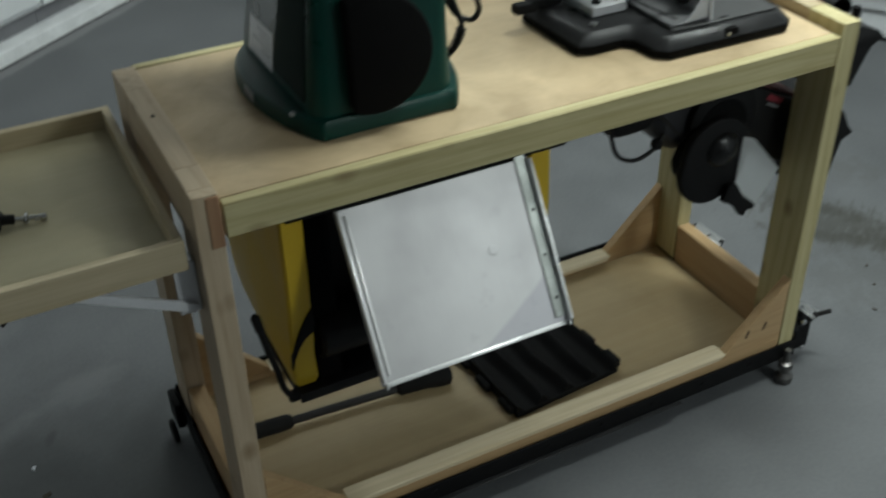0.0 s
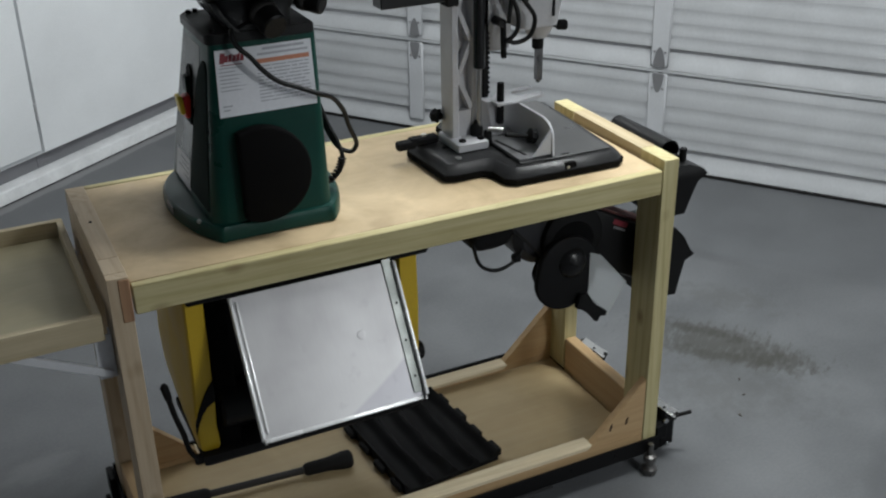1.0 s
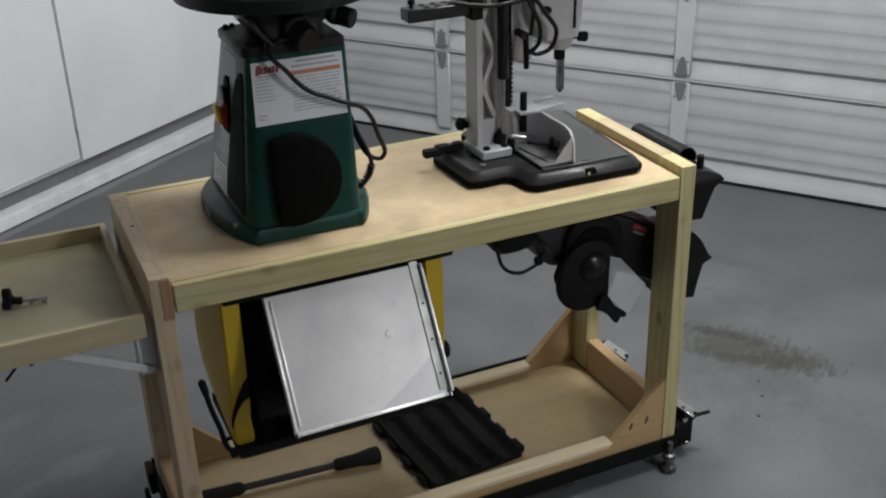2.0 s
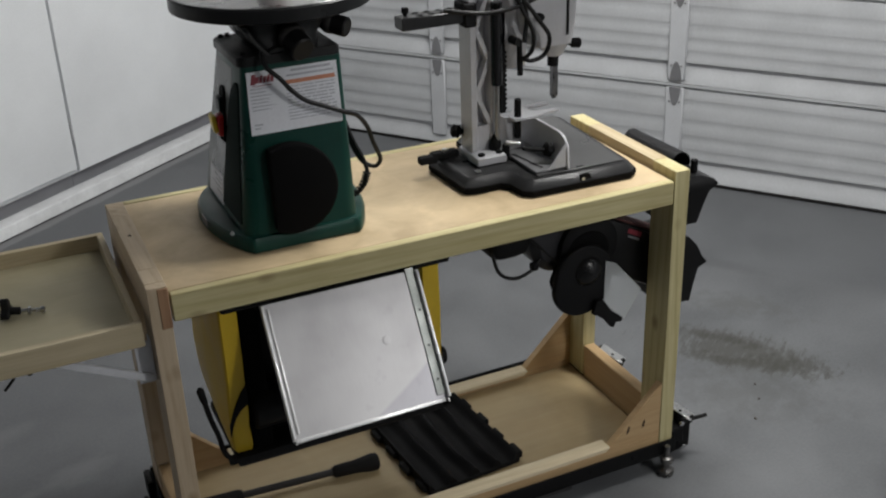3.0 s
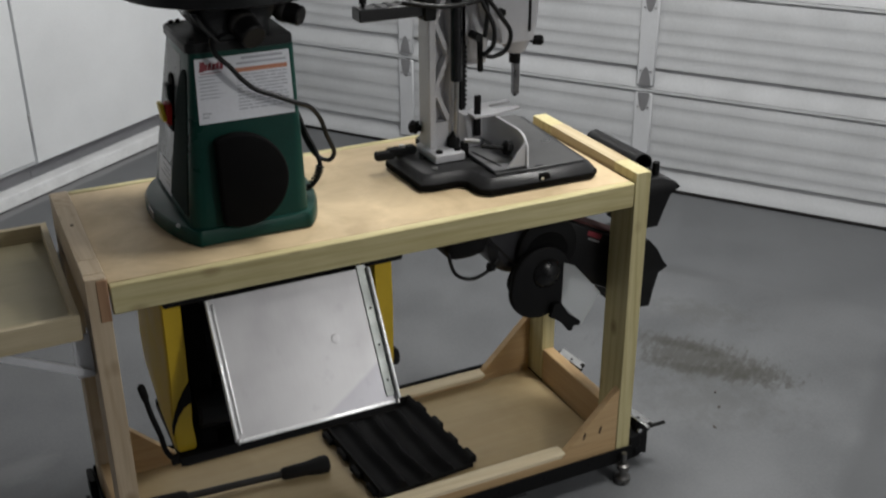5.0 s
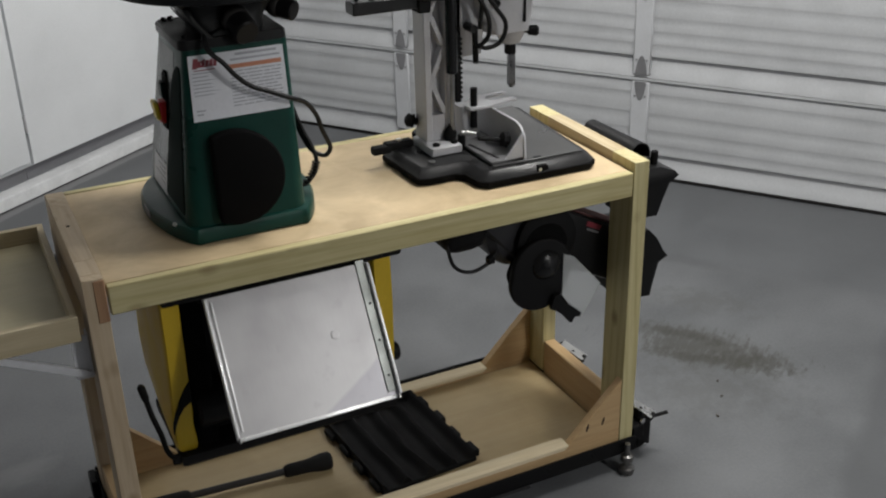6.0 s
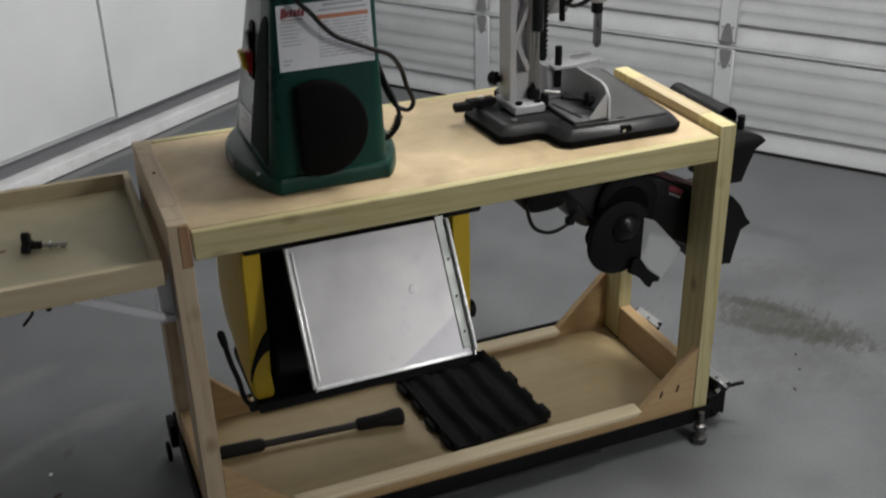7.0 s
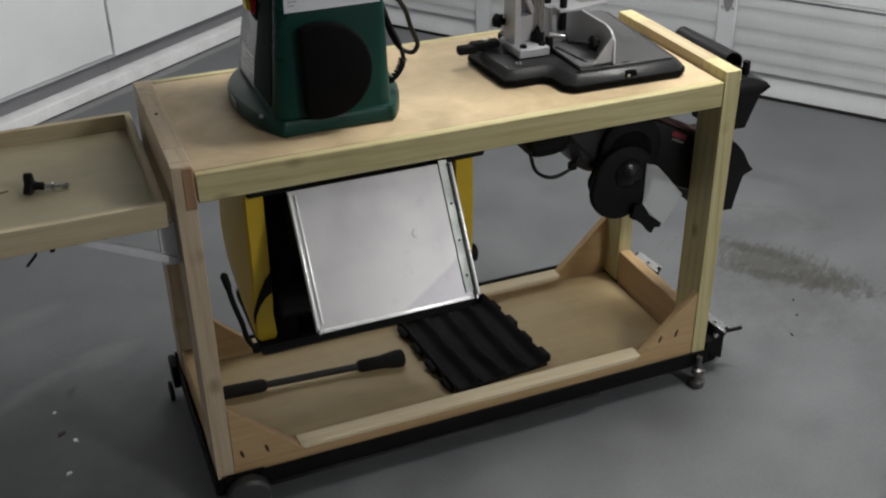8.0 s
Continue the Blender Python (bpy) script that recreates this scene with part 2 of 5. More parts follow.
def aluminium():
    """Bright sheet aluminium, finely brushed, with dull smears and a few rubbed spots."""
    m, nt, b = base_nodes("sheet_aluminium")
    v = coords(nt, vary=False)
    brush = noise_of(nt, coords(nt, (6.0, 0.4, 0.4), False), 60.0, 3)
    smear = noise_of(nt, v, 6.0, 3, 0.5, 0.1)
    spot = noise_of(nt, v, 20.0, 3, 0.5)
    c = ramp(nt, smear, [(0.30, rgb((0.32, 0.315, 0.325))), (0.48, rgb((0.375, 0.37, 0.38))), (0.75, rgb((0.405, 0.40, 0.41)))])
    c = mixed(nt, ramp(nt, spot, [(0.62, (0, 0, 0, 1)), (0.74, (0.32, 0.32, 0.32, 1))]), c, rgb((0.22, 0.22, 0.23)))
    c = mixed(nt, 0.03, c, ramp(nt, brush, [(0.35, rgb((0.25, 0.25, 0.26))), (0.65, rgb((0.55, 0.55, 0.56)))]))
    # a dull film over the low corner, with a slanting edge
    sep = nt.nodes.new("ShaderNodeSeparateXYZ")
    nt.links.new(v, sep.inputs[0])
    across = nt.nodes.new("ShaderNodeMath")
    across.operation, across.inputs[1].default_value = "MULTIPLY_ADD", -1.772
    nt.links.new(sep.outputs["Z"], across.inputs[0])
    nt.links.new(sep.outputs["X"], across.inputs[2])
    film = nt.nodes.new("ShaderNodeMath")
    film.operation, film.inputs[1].default_value = "MULTIPLY_ADD", 0.05
    nt.links.new(smear, film.inputs[0])
    nt.links.new(across.outputs[0], film.inputs[2])
    edge = put(nt, "ShaderNodeMapRange")
    edge.inputs["From Min"].default_value, edge.inputs["From Max"].default_value = FILM_AT + 0.018, FILM_AT + 0.032
    nt.links.new(film.outputs[0], edge.inputs["Value"])
    dulled = mixed(nt, 1.0, c, rgb((0.80, 0.80, 0.84)), "MULTIPLY")
    c = mixed(nt, edge.outputs[0], c, dulled)
    nt.links.new(c, b.inputs["Base Color"])
    nt.links.new(ramp(nt, smear, [(0.3, (0.43,) * 3 + (1,)), (0.7, (0.39,) * 3 + (1,))]), b.inputs["Roughness"])
    b.inputs["Metallic"].default_value = 0.5
    bumped(nt, b, brush, 0.015, 0.0005)
    return m


SHEET = aluminium()
CLEAR = clear_plastic()


def concrete():
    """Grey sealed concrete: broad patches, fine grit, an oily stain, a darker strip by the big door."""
    m, nt, b = base_nodes("sealed_concrete")
    tc = nt.nodes.new("ShaderNodeTexCoord")
    v = tc.outputs["Object"]
    big, mid, fine = noise_of(nt, v, 1.1, 5), noise_of(nt, v, 4.5, 5, 0.6, 0.15), noise_of(nt, v, 120.0, 3)
    c = ramp(nt, big, [(0.3, rgb((0.0878, 0.0927, 0.0977))), (0.7, rgb((0.1240, 0.1301, 0.1369)))])
    c = mixed(nt, 0.30, c, ramp(nt, mid, [(0.36, rgb((0.0610, 0.0633, 0.0665))), (0.64, rgb((0.1472, 0.1517, 0.1580)))]))
    c = mixed(nt, 0.08, c, ramp(nt, fine, [(0.35, rgb((0.10, 0.10, 0.11))), (0.65, rgb((0.27, 0.27, 0.28)))]))

    def laid(x, y, sx, sy, turn):
        mp = nt.nodes.new("ShaderNodeMapping")
        mp.vector_type = "TEXTURE"
        mp.inputs["Location"].default_value, mp.inputs["Rotation"].default_value, mp.inputs["Scale"].default_value = (x, y, 0), (0, 0, radians(turn)), (sx, sy, 1)
        nt.links.new(v, mp.inputs["Vector"])
        return mp.outputs[0]

    def blot(x, y, sx, sy, turn, amount, colour, c, grain=(0.1, 0.1), ragged=0.9, soft=0.55):
        """A ragged spot: half lengths sx, sy, turned, its edge broken up by flecks of the size of grain."""
        length = nt.nodes.new("ShaderNodeVectorMath")
        length.operation = "LENGTH"
        nt.links.new(laid(x, y, sx, sy, turn), length.inputs[0])
        add = nt.nodes.new("ShaderNodeMath")
        add.operation, add.inputs[1].default_value = "MULTIPLY_ADD", ragged
        nt.links.new(noise_of(nt, laid(x, y, grain[0], grain[1], turn), 1.0, 5, 0.65), add.inputs[0])
        nt.links.new(length.outputs["Value"], add.inputs[2])
        rng = put(nt, "ShaderNodeMapRange")
        mid_edge = ragged * 0.5 + 0.55
        rng.inputs["From Min"].default_value, rng.inputs["From Max"].default_value = mid_edge - soft / 2, mid_edge + soft / 2
        rng.inputs["To Min"].default_value, rng.inputs["To Max"].default_value = amount, 0.0
        nt.links.new(add.outputs[0], rng.inputs["Value"])
        return mixed(nt, rng.outputs[0], c, rgb(colour))

    OIL = (0.036, 0.035, 0.028)
    c = blot(1.735, 0.36, 0.30, 0.14, -52, 0.40, (0.060, 0.058, 0.050), c, (0.060, 0.09), 2.0, 0.8)
    c = blot(1.745, 0.455, 0.25, 0.050, -56, 0.70, OIL, c, (0.045, 0.050), 2.0, 0.5)
    c = blot(1.700, 0.315, 0.30, 0.050, -48, 0.70, OIL, c, (0.040, 0.050), 2.2, 0.5)
    c = blot(1.825, 0.235, 0.17, 0.075, -52, 0.66, OIL, c, (0.022, 0.060), 2.8, 0.5)
    c = blot(1.74, 0.375, 0.32, 0.13, -52, 0.55, OIL, c, (0.016, 0.075), 3.2, 0.5)
    c = blot(1.62, 0.17, 0.30, 0.17, -45, 0.34, (0.062, 0.062, 0.058), c, (0.06, 0.07), 3.2, 0.8)
    c = blot(1.93, 0.60, 0.25, 0.10, -50, 0.35, (0.075, 0.075, 0.07), c, (0.05, 0.05), 3.2, 0.6)
    c = blot(2.05, 0.88, 0.30, 0.06, -57, 0.5, (0.07, 0.072, 0.075), c, (0.11, 0.11), 1.0)
    PALE_SMEAR, SHADE_MOTTLE = (0.19, 0.194, 0.20), (0.055, 0.057, 0.059)
    # the floor's dimmer light left of the cart painted in, with its mottling
    c = blot(-0.42, 0.36, 0.52, 0.40, 25, 0.70, SHADE_MOTTLE, c, (0.16, 0.10), 1.1, 0.9)
    c = blot(-0.08, 0.26, 0.30, 0.22, 60, 0.50, SHADE_MOTTLE, c, (0.14, 0.08), 1.2, 0.9)
    c = blot(-0.17, 0.69, 0.17, 0.070, 14, 0.42, PALE_SMEAR, c, (0.09, 0.035), 1.1, 0.5)
    c = blot(-0.36, 0.60, 0.17, 0.045, 32, 0.34, PALE_SMEAR, c, (0.08, 0.04), 1.2, 0.6)
    c = blot(-0.34, 0.95, 0.16, 0.06, 20, 0.30, PALE_SMEAR, c, (0.08, 0.05), 1.2, 0.6)
    c = blot(-0.26, 0.56, 0.040, 0.018, 60, 0.60, (0.05, 0.05, 0.052), c, (0.03, 0.03), 1.0, 0.5)
    c = blot(-0.05, 0.52, 0.18, 0.06, 50, 0.45, SHADE_MOTTLE, c, (0.08, 0.05), 1.2, 0.7)
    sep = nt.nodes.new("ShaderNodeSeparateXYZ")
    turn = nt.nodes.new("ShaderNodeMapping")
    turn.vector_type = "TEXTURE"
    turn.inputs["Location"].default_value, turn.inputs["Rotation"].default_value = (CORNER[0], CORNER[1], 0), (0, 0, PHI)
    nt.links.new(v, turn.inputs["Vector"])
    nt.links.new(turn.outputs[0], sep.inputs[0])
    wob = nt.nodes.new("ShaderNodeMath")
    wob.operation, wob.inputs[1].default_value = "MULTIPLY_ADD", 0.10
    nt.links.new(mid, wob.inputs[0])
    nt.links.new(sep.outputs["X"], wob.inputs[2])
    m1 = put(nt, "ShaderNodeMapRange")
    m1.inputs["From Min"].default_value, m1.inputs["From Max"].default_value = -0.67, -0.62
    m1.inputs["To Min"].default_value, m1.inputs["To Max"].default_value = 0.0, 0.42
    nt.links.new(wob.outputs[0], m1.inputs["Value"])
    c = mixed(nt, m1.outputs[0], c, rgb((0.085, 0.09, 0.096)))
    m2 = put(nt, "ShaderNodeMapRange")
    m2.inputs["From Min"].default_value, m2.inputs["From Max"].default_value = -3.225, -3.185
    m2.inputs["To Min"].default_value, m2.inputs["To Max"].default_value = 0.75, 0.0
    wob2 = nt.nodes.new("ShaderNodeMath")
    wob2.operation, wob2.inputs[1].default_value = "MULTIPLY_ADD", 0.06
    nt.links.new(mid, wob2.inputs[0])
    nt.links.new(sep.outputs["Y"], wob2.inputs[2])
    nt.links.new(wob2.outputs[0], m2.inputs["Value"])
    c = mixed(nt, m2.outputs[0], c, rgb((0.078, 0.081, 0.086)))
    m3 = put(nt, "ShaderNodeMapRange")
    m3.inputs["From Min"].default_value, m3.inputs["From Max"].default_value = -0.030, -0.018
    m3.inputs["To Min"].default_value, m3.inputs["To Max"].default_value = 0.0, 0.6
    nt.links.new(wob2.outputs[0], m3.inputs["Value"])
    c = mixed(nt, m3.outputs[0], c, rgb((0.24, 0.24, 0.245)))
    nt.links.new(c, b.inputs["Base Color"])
    nt.links.new(ramp(nt, mid, [(0.3, (0.45,) * 3 + (1,)), (0.7, (0.66,) * 3 + (1,))]), b.inputs["Roughness"])
    bumped(nt, b, fine, 0.08, 0.001)
    return m


CONCRETE = concrete()


# ---- mesh helpers ----
def box(x0, x1, y0, y1, z0, z1, bev=0.002, seg=1):
    bm = bmesh.new()
    bmesh.ops.create_cube(bm, size=1)
    for v in bm.verts:
        v.co = Vector(((x0 + x1) / 2 + v.co.x * (x1 - x0), (y0 + y1) / 2 + v.co.y * (y1 - y0), (z0 + z1) / 2 + v.co.z * (z1 - z0)))
    if bev:
        bmesh.ops.bevel(bm, geom=bm.edges[:], offset=bev, segments=seg, affect="EDGES", profile=0.5)
    return bm


def prism(outline, plane, a, b, bev=0.0, seg=1):
    """An outline in the plane xy, xz or yz, drawn out along the third axis from a to b."""
    bm = bmesh.new()
    third = {"xy": 2, "xz": 1, "yz": 0}[plane]
    i, j = {"xy": (0, 1), "xz": (0, 2), "yz": (1, 2)}[plane]

    def at(p, h):
        co = [0, 0, 0]
        co[i], co[j], co[third] = p[0], p[1], h
        return bm.verts.new(co)

    low, high = [at(p, a) for p in outline], [at(p, b) for p in outline]
    bm.faces.new(low)
    bm.faces.new(high)
    n = len(outline)
    for k in range(n):
        bm.faces.new((low[k], low[(k + 1) % n], high[(k + 1) % n], high[k]))
    bmesh.ops.recalc_face_normals(bm, faces=bm.faces[:])
    if bev:
        bmesh.ops.bevel(bm, geom=bm.edges[:], offset=bev, segments=seg, affect="EDGES", profile=0.5)
    return bm


def loft(rings, cap=True):
    bm = bmesh.new()
    vs = [[bm.verts.new(p) for p in r] for r in rings]
    n = len(rings[0])
    for a, b in zip(vs, vs[1:]):
        for k in range(n):
            bm.faces.new((a[k], a[(k + 1) % n], b[(k + 1) % n], b[k]))
    if cap:
        bm.faces.new(vs[0])
        bm.faces.new(vs[-1])
    bmesh.ops.recalc_face_normals(bm, faces=bm.faces[:])
    return bm


def frame_of(d):
    d = Vector(d).normalized()
    u = d.cross(Vector((0, 0, 1)) if abs(d.z) < 0.9 else Vector((1, 0, 0))).normalized()
    return d, u, d.cross(u)


def turned(p0, p1, profile, seg=28):
    """A body turned about the line from p0 to p1; profile: (share of the way, radius)."""
    p0, p1 = Vector(p0), Vector(p1)
    d, u, w = frame_of(p1 - p0)
    far = (p1 - p0).length
    rings = [[p0 + d * (s * far) + (u * math.cos(k * math.tau / seg) + w * math.sin(k * math.tau / seg)) * r for k in range(seg)] for s, r in profile]
    return loft(rings)


def rod(p0, p1, r, r1=None, seg=20, soft=0.12):
    r1 = r if r1 is None else r1
    far = (Vector(p1) - Vector(p0)).length
    c = min(soft * min(r, r1) / far, 0.3)
    return turned(p0, p1, [(0, r * (1 - soft)), (c, r), (1 - c, r1), (1, r1 * (1 - soft))], seg)


def smooth_line(points, steps=7):
    ps = [Vector(p) for p in points]
    ps = [2 * ps[0] - ps[1]] + ps + [2 * ps[-1] - ps[-2]]
    out = []
    for a, b, c, d in zip(ps, ps[1:], ps[2:], ps[3:]):
        for k in range(steps):
            t = k / steps
            out.append(0.5 * (2 * b + (c - a) * t + (2 * a - 5 * b + 4 * c - d) * t * t + (3 * b - a - 3 * c + d) * t**3))
    return out + [ps[-2]]


def hose(points, r, seg=10, steps=7):
    line = smooth_line(points, steps)
    rings = []
    u = None
    for k, p in enumerate(line):
        d = (line[min(k + 1, len(line) - 1)] - line[max(k - 1, 0)]).normalized()
        u = frame_of(d)[1] if u is None else (u - d * u.dot(d)).normalized()
        w = d.cross(u)
        rings.append([p + (u * math.cos(q * math.tau / seg) + w * math.sin(q * math.tau / seg)) * r for q in range(seg)])
    return loft(rings)


def merged(*bms):
    out = bmesh.new()
    for b in bms:
        me = bpy.data.meshes.new("tmp")
        b.to_mesh(me)
        b.free()
        out.from_mesh(me)
        bpy.data.meshes.remove(me)
    return out


def moved(bm, m):
    bmesh.ops.transform(bm, matrix=m, verts=bm.verts[:])
    return bm


def about(p, angle, axis):
    return Matrix.Translation(p) @ Matrix.Rotation(radians(angle), 4, axis) @ Matrix.Translation(-Vector(p))


def roomed(bm):
    """From the garage's axes (a, o, z) into the world."""
    for v in bm.verts:
        v.co = in_room(*v.co)
    bmesh.ops.recalc_face_normals(bm, faces=bm.faces[:])
    return bm


def thing(name, at, label, category, group="", kind=""):
    ob = new(name)
    ob.empty_display_size = 0.05
    ob.location = at
    return tagged(ob, label, category, group, kind)


def mesh_of(name, bm, material, shift=None, smooth=True):
    if shift is not None:
        bmesh.ops.translate(bm, vec=-Vector(shift), verts=bm.verts[:])
    me = bpy.data.meshes.new(name)
    bm.to_mesh(me)
    bm.free()
    me.materials.append(material)
    if smooth:
        me.polygons.foreach_set("use_smooth", [True] * len(me.polygons))
        me.set_sharp_from_angle(angle=radians(38))
    return me


def origin_of(ob):
    p = Vector(ob.location)
    while ob.parent:
        ob = ob.parent
        p += ob.location
    return p


def part(name, bm, material, parent, label=""):
    ob = new(name, mesh_of(name, bm, material, origin_of(parent)))
    ob.parent = parent
    return tagged(ob, label)


def single(name, bm, material, label, category, at=(0, 0, 0), kind="", group=""):
    ob = new(name, mesh_of(name, bm, material, at))
    ob.location = at
    return tagged(ob, label, category, group, kind)


def rounded(x0, x1, y0, y1, z, r, n=5):
    pts = []
    for cx, cy, a0 in ((x1 - r, y1 - r, 0), (x0 + r, y1 - r, 90), (x0 + r, y0 + r, 180), (x1 - r, y0 + r, 270)):
        for k in range(n + 1):
            a = radians(a0 + 90 * k / n)
            pts.append(Vector((cx + r * math.cos(a), cy + r * math.sin(a), z)))
    return pts


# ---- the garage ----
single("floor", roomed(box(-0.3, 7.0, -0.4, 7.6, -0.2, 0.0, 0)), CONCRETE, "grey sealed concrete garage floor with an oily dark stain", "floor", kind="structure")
single("ceiling", roomed(box(-0.3, 7.0, -0.4, 7.6, CEILING, CEILING + 0.1, 0)), WALLPAINT, "plain white painted garage ceiling", "ceiling", kind="structure")
single("wall_rear", roomed(box(-0.3, 7.0, 7.4, 7.6, 0.0, CEILING, 0)), WALLPAINT, "plain painted garage wall", "wall", kind="structure")
single("wall_side", roomed(box(6.8, 7.0, -0.1, 7.4, 0.0, CEILING, 0)), WALLPAINT, "plain painted garage wall", "wall", kind="structure")
single("wall_left", roomed(box(-0.3, -0.12, -0.4, 7.4, 0.0, CEILING, 0)), WALLPAINT, "white painted garage wall behind the cupboards", "wall", kind="structure")
front = roomed(merged(box(-0.12, 0.06, -0.3, -0.03, 0.0, CEILING, 0), box(5.3, 7.0, -0.3, -0.1, 0.0, CEILING, 0), box(0.06, 5.3, -0.3, -0.03, 2.03, CEILING, 0)))
single("wall_front", front, WALLPAINT, "white wall round the big garage door", "wall", kind="structure")

# housings for the added lamps, out of view
for la, lo, watts in LAMPS:
    fix = thing("ceiling_light", in_room(la, lo, CEILING), "white strip light assumed on the ceiling, out of view", "ceiling light", "strip lights")
    part("housing", roomed(box(la - 0.63, la + 0.63, lo - 0.14, lo + 0.14, CEILING - 0.07, CEILING - 0.002, 0.006)), WHITEPAINT, fix)

# built-in cupboards along the left wall
single("baseboard", roomed(prism([(-0.071, 0.006), (0.006, 0.006), (0.001, 0.050), (-0.002, 0.054), (-0.071, 0.054)], "xz", 0.05, 7.3, 0.001)), BASEPAINT, "white painted base board under the cupboards, with a dark gap at its foot", "baseboard", kind="structure")
# added dark strip that stands for the shaded gap at the floor
single("trim", roomed(box(-0.071, 0.002, 0.05, 7.3, 0.0004, 0.0058, 0)), RUBBER, "dark strip added for the shaded gap under the base board", "trim", kind="structure")
DOOR_EDGES = [0.10, 1.216, 2.47, 3.72, 4.97]
for k, (o0, o1) in enumerate(zip(DOOR_EDGES, DOOR_EDGES[1:])):
    z0 = (0.127, 0.140, 0.13, 0.13)[k]
    cab = thing("cupboard", in_room(-0.07, (o0 + o1) / 2, 0.001), "white flush-fronted built-in cupboard on a low base board", "cupboard", "wall cupboards")
    part("carcass", roomed(box(-0.118, -0.046, o0 + 0.001, o1 - 0.001, 0.117, 2.2, 0.001)), WHITEPAINT, cab)
    part("plinth", roomed(box(-0.118, -0.072, o0 + 0.001, o1 - 0.001, 0.001, 0.1165, 0.001)), PLINTHSHADE, cab, "recessed plinth, its shade put into a grey colour")
    door = part("door", roomed(box(-0.045, -0.024, o0 + 0.006, o1 - 0.006, z0, 2.19, 0.002)), WHITEPAINT, cab)
    for z in (0.30, 1.9):
        part("hinge", roomed(rod((-0.026, o1 - 0.001, z - 0.035), (-0.026, o1 - 0.001, z + 0.035), 0.006)), CASTGREY, door, "small grey barrel hinge")

# the sectional door
SEAMS = [0.013, 0.421, 0.821, 1.221, 1.621, 2.021]
STILES = [0.03, 1.040, 2.136, 3.172, 4.2, 5.2]
big = thing("garage_door", in_room(2.6, 0, 0), "white ribbed steel sectional garage door, closed", "garage door", kind="structure")
for z0, z1 in zip(SEAMS, SEAMS[1:]):
    h = z1 - z0
    f = [0.087, 0.137, 0.188, 0.243, 0.315, h - 0.014] if z0 > 0.1 else [0.090, 0.133, 0.193, 0.261, 0.343, h - 0.014]
    prof = [(-0.03, z0 + 0.001), (0.026, z0 + 0.001), (0.025, z0 + 0.010), (0.017, z0 + 0.034), (0.009, z0 + 0.058), (0.004, z0 + f[0] - 0.004)]
    for a, b in zip(f, f[1:]):
        prof += [(0.0200, z0 + a), (0.0205, z0 + a + 0.004), (0.0198, z0 + b - 0.030), (0.0170, z0 + b - 0.008)]
    prof += [(0.008, z0 + h - 0.014), (0.026, z0 + h - 0.011), (0.026, z0 + h - 0.001), (-0.03, z0 + h - 0.001)]
    sec = part("section", roomed(prism([(o, z) for o, z in prof], "yz", 0.02, 5.26)), DOORPAINT, big)
    for a in STILES:
        foot = z0 + (0.040 if z0 < 0.1 else 0.016)
        body = prism([(a - 0.036, foot), (a + 0.036, foot), (a + 0.036, z0 + h - 0.015), (a - 0.036, z0 + h - 0.015)], "xz", 0.0215, 0.034, 0.004)
        stile = part("stile", roomed(body), STILEPAINT, sec)
        for zc, up in ((z0 + 0.014, 1), (z0 + h - 0.014, -1)):
            if zc < 0.05:
                continue
            pts = [(a + 0.024 * math.cos(radians(q * 15)), zc + up * 0.078 * math.sin(radians(q * 15)) ** 1.4) for q in range(13)]
            for da in (-0.021, 0.021):
                part("bolt", roomed(rod((a + da, 0.0342, zc + up * 0.060), (a + da, 0.0375, zc + up * 0.060), 0.0045, seg=6)), GREYPLATE, sec)
            part("hinge_cap", roomed(prism(pts, "xz", 0.0342, 0.0358)), GREYPLATE, sec, "grey metal hinge leaf")
part("bottom_seal", roomed(box(0.02, 5.26, -0.02, 0.03, 0.0005, 0.012, 0.002)), RUBBER, big, "black rubber strip along the foot of the door")

# ---- the rolling tool cart ----
L, W, TOP, RAIL, FOOT = 1.219, 0.457, 0.797, 0.820, 0.084
BAR, POST = 0.038, 0.089
SHELF = 0.082
cart = thing("tool_cart", (L / 2, W / 2, FOOT), "home-made pine and plywood tool cart with open sides", "tool cart")
for x0 in (0.0, L - BAR):
    x1 = x0 + BAR
    for y0, y1 in ((0.0, POST), (W - POST, W)):
        part("post", box(x0, x1, y0, y1, FOOT, RAIL - 0.0003, 0.0012), (PINK if x0 == 0 else PINE)["z"], cart)
    part("end_rail", box(x0 + 0.0003, x1 - 0.0003, POST + 0.0001, W - POST - 0.0001, RAIL - POST, RAIL, 0.0006), PINK["y"] if x0 == 0 else FAIR, cart)
    part("foot_rail", box(x0 + 0.003, x1 - 0.003, POST + 0.0005, W - POST - 0.0005, 0.066, 0.178, 0.002), PLY["y"], cart)
# half-lapped end of the left end rail, showing at the front of the post
part("lap_joint", box(0.0185, BAR + 0.0006, -0.0022, 0.02, RAIL - POST, RAIL - 0.004, 0.0015), ENDGRAIN, cart, "reddish end grain of a lap joint")
part("lap_joint", box(0.0008, BAR - 0.0008, 0.022, POST - 0.002, RAIL - 0.003, RAIL + 0.0006, 0.0008), PINK["y"], cart)
BACK = W + 0.056
part("tabletop", box(BAR + 0.004, L - BAR - 0.003, 0.0215, BACK - 0.0215, TOP - 0.019, TOP, 0.0015), TOPPLY, cart, "tan plywood tabletop")
for y0 in (0.0, BACK - 0.021):
    part("apron", box(BAR + 0.004, L - BAR - 0.003, y0, y0 + 0.021, TOP - 0.056, TOP + 0.0006, 0.0025), PINE["x"], cart)
part("underside", box(BAR + 0.01, L - BAR - 0.01, 0.0225, W - 0.0225, TOP - 0.054, TOP - 0.036, 0.001), PLY["x"], cart)
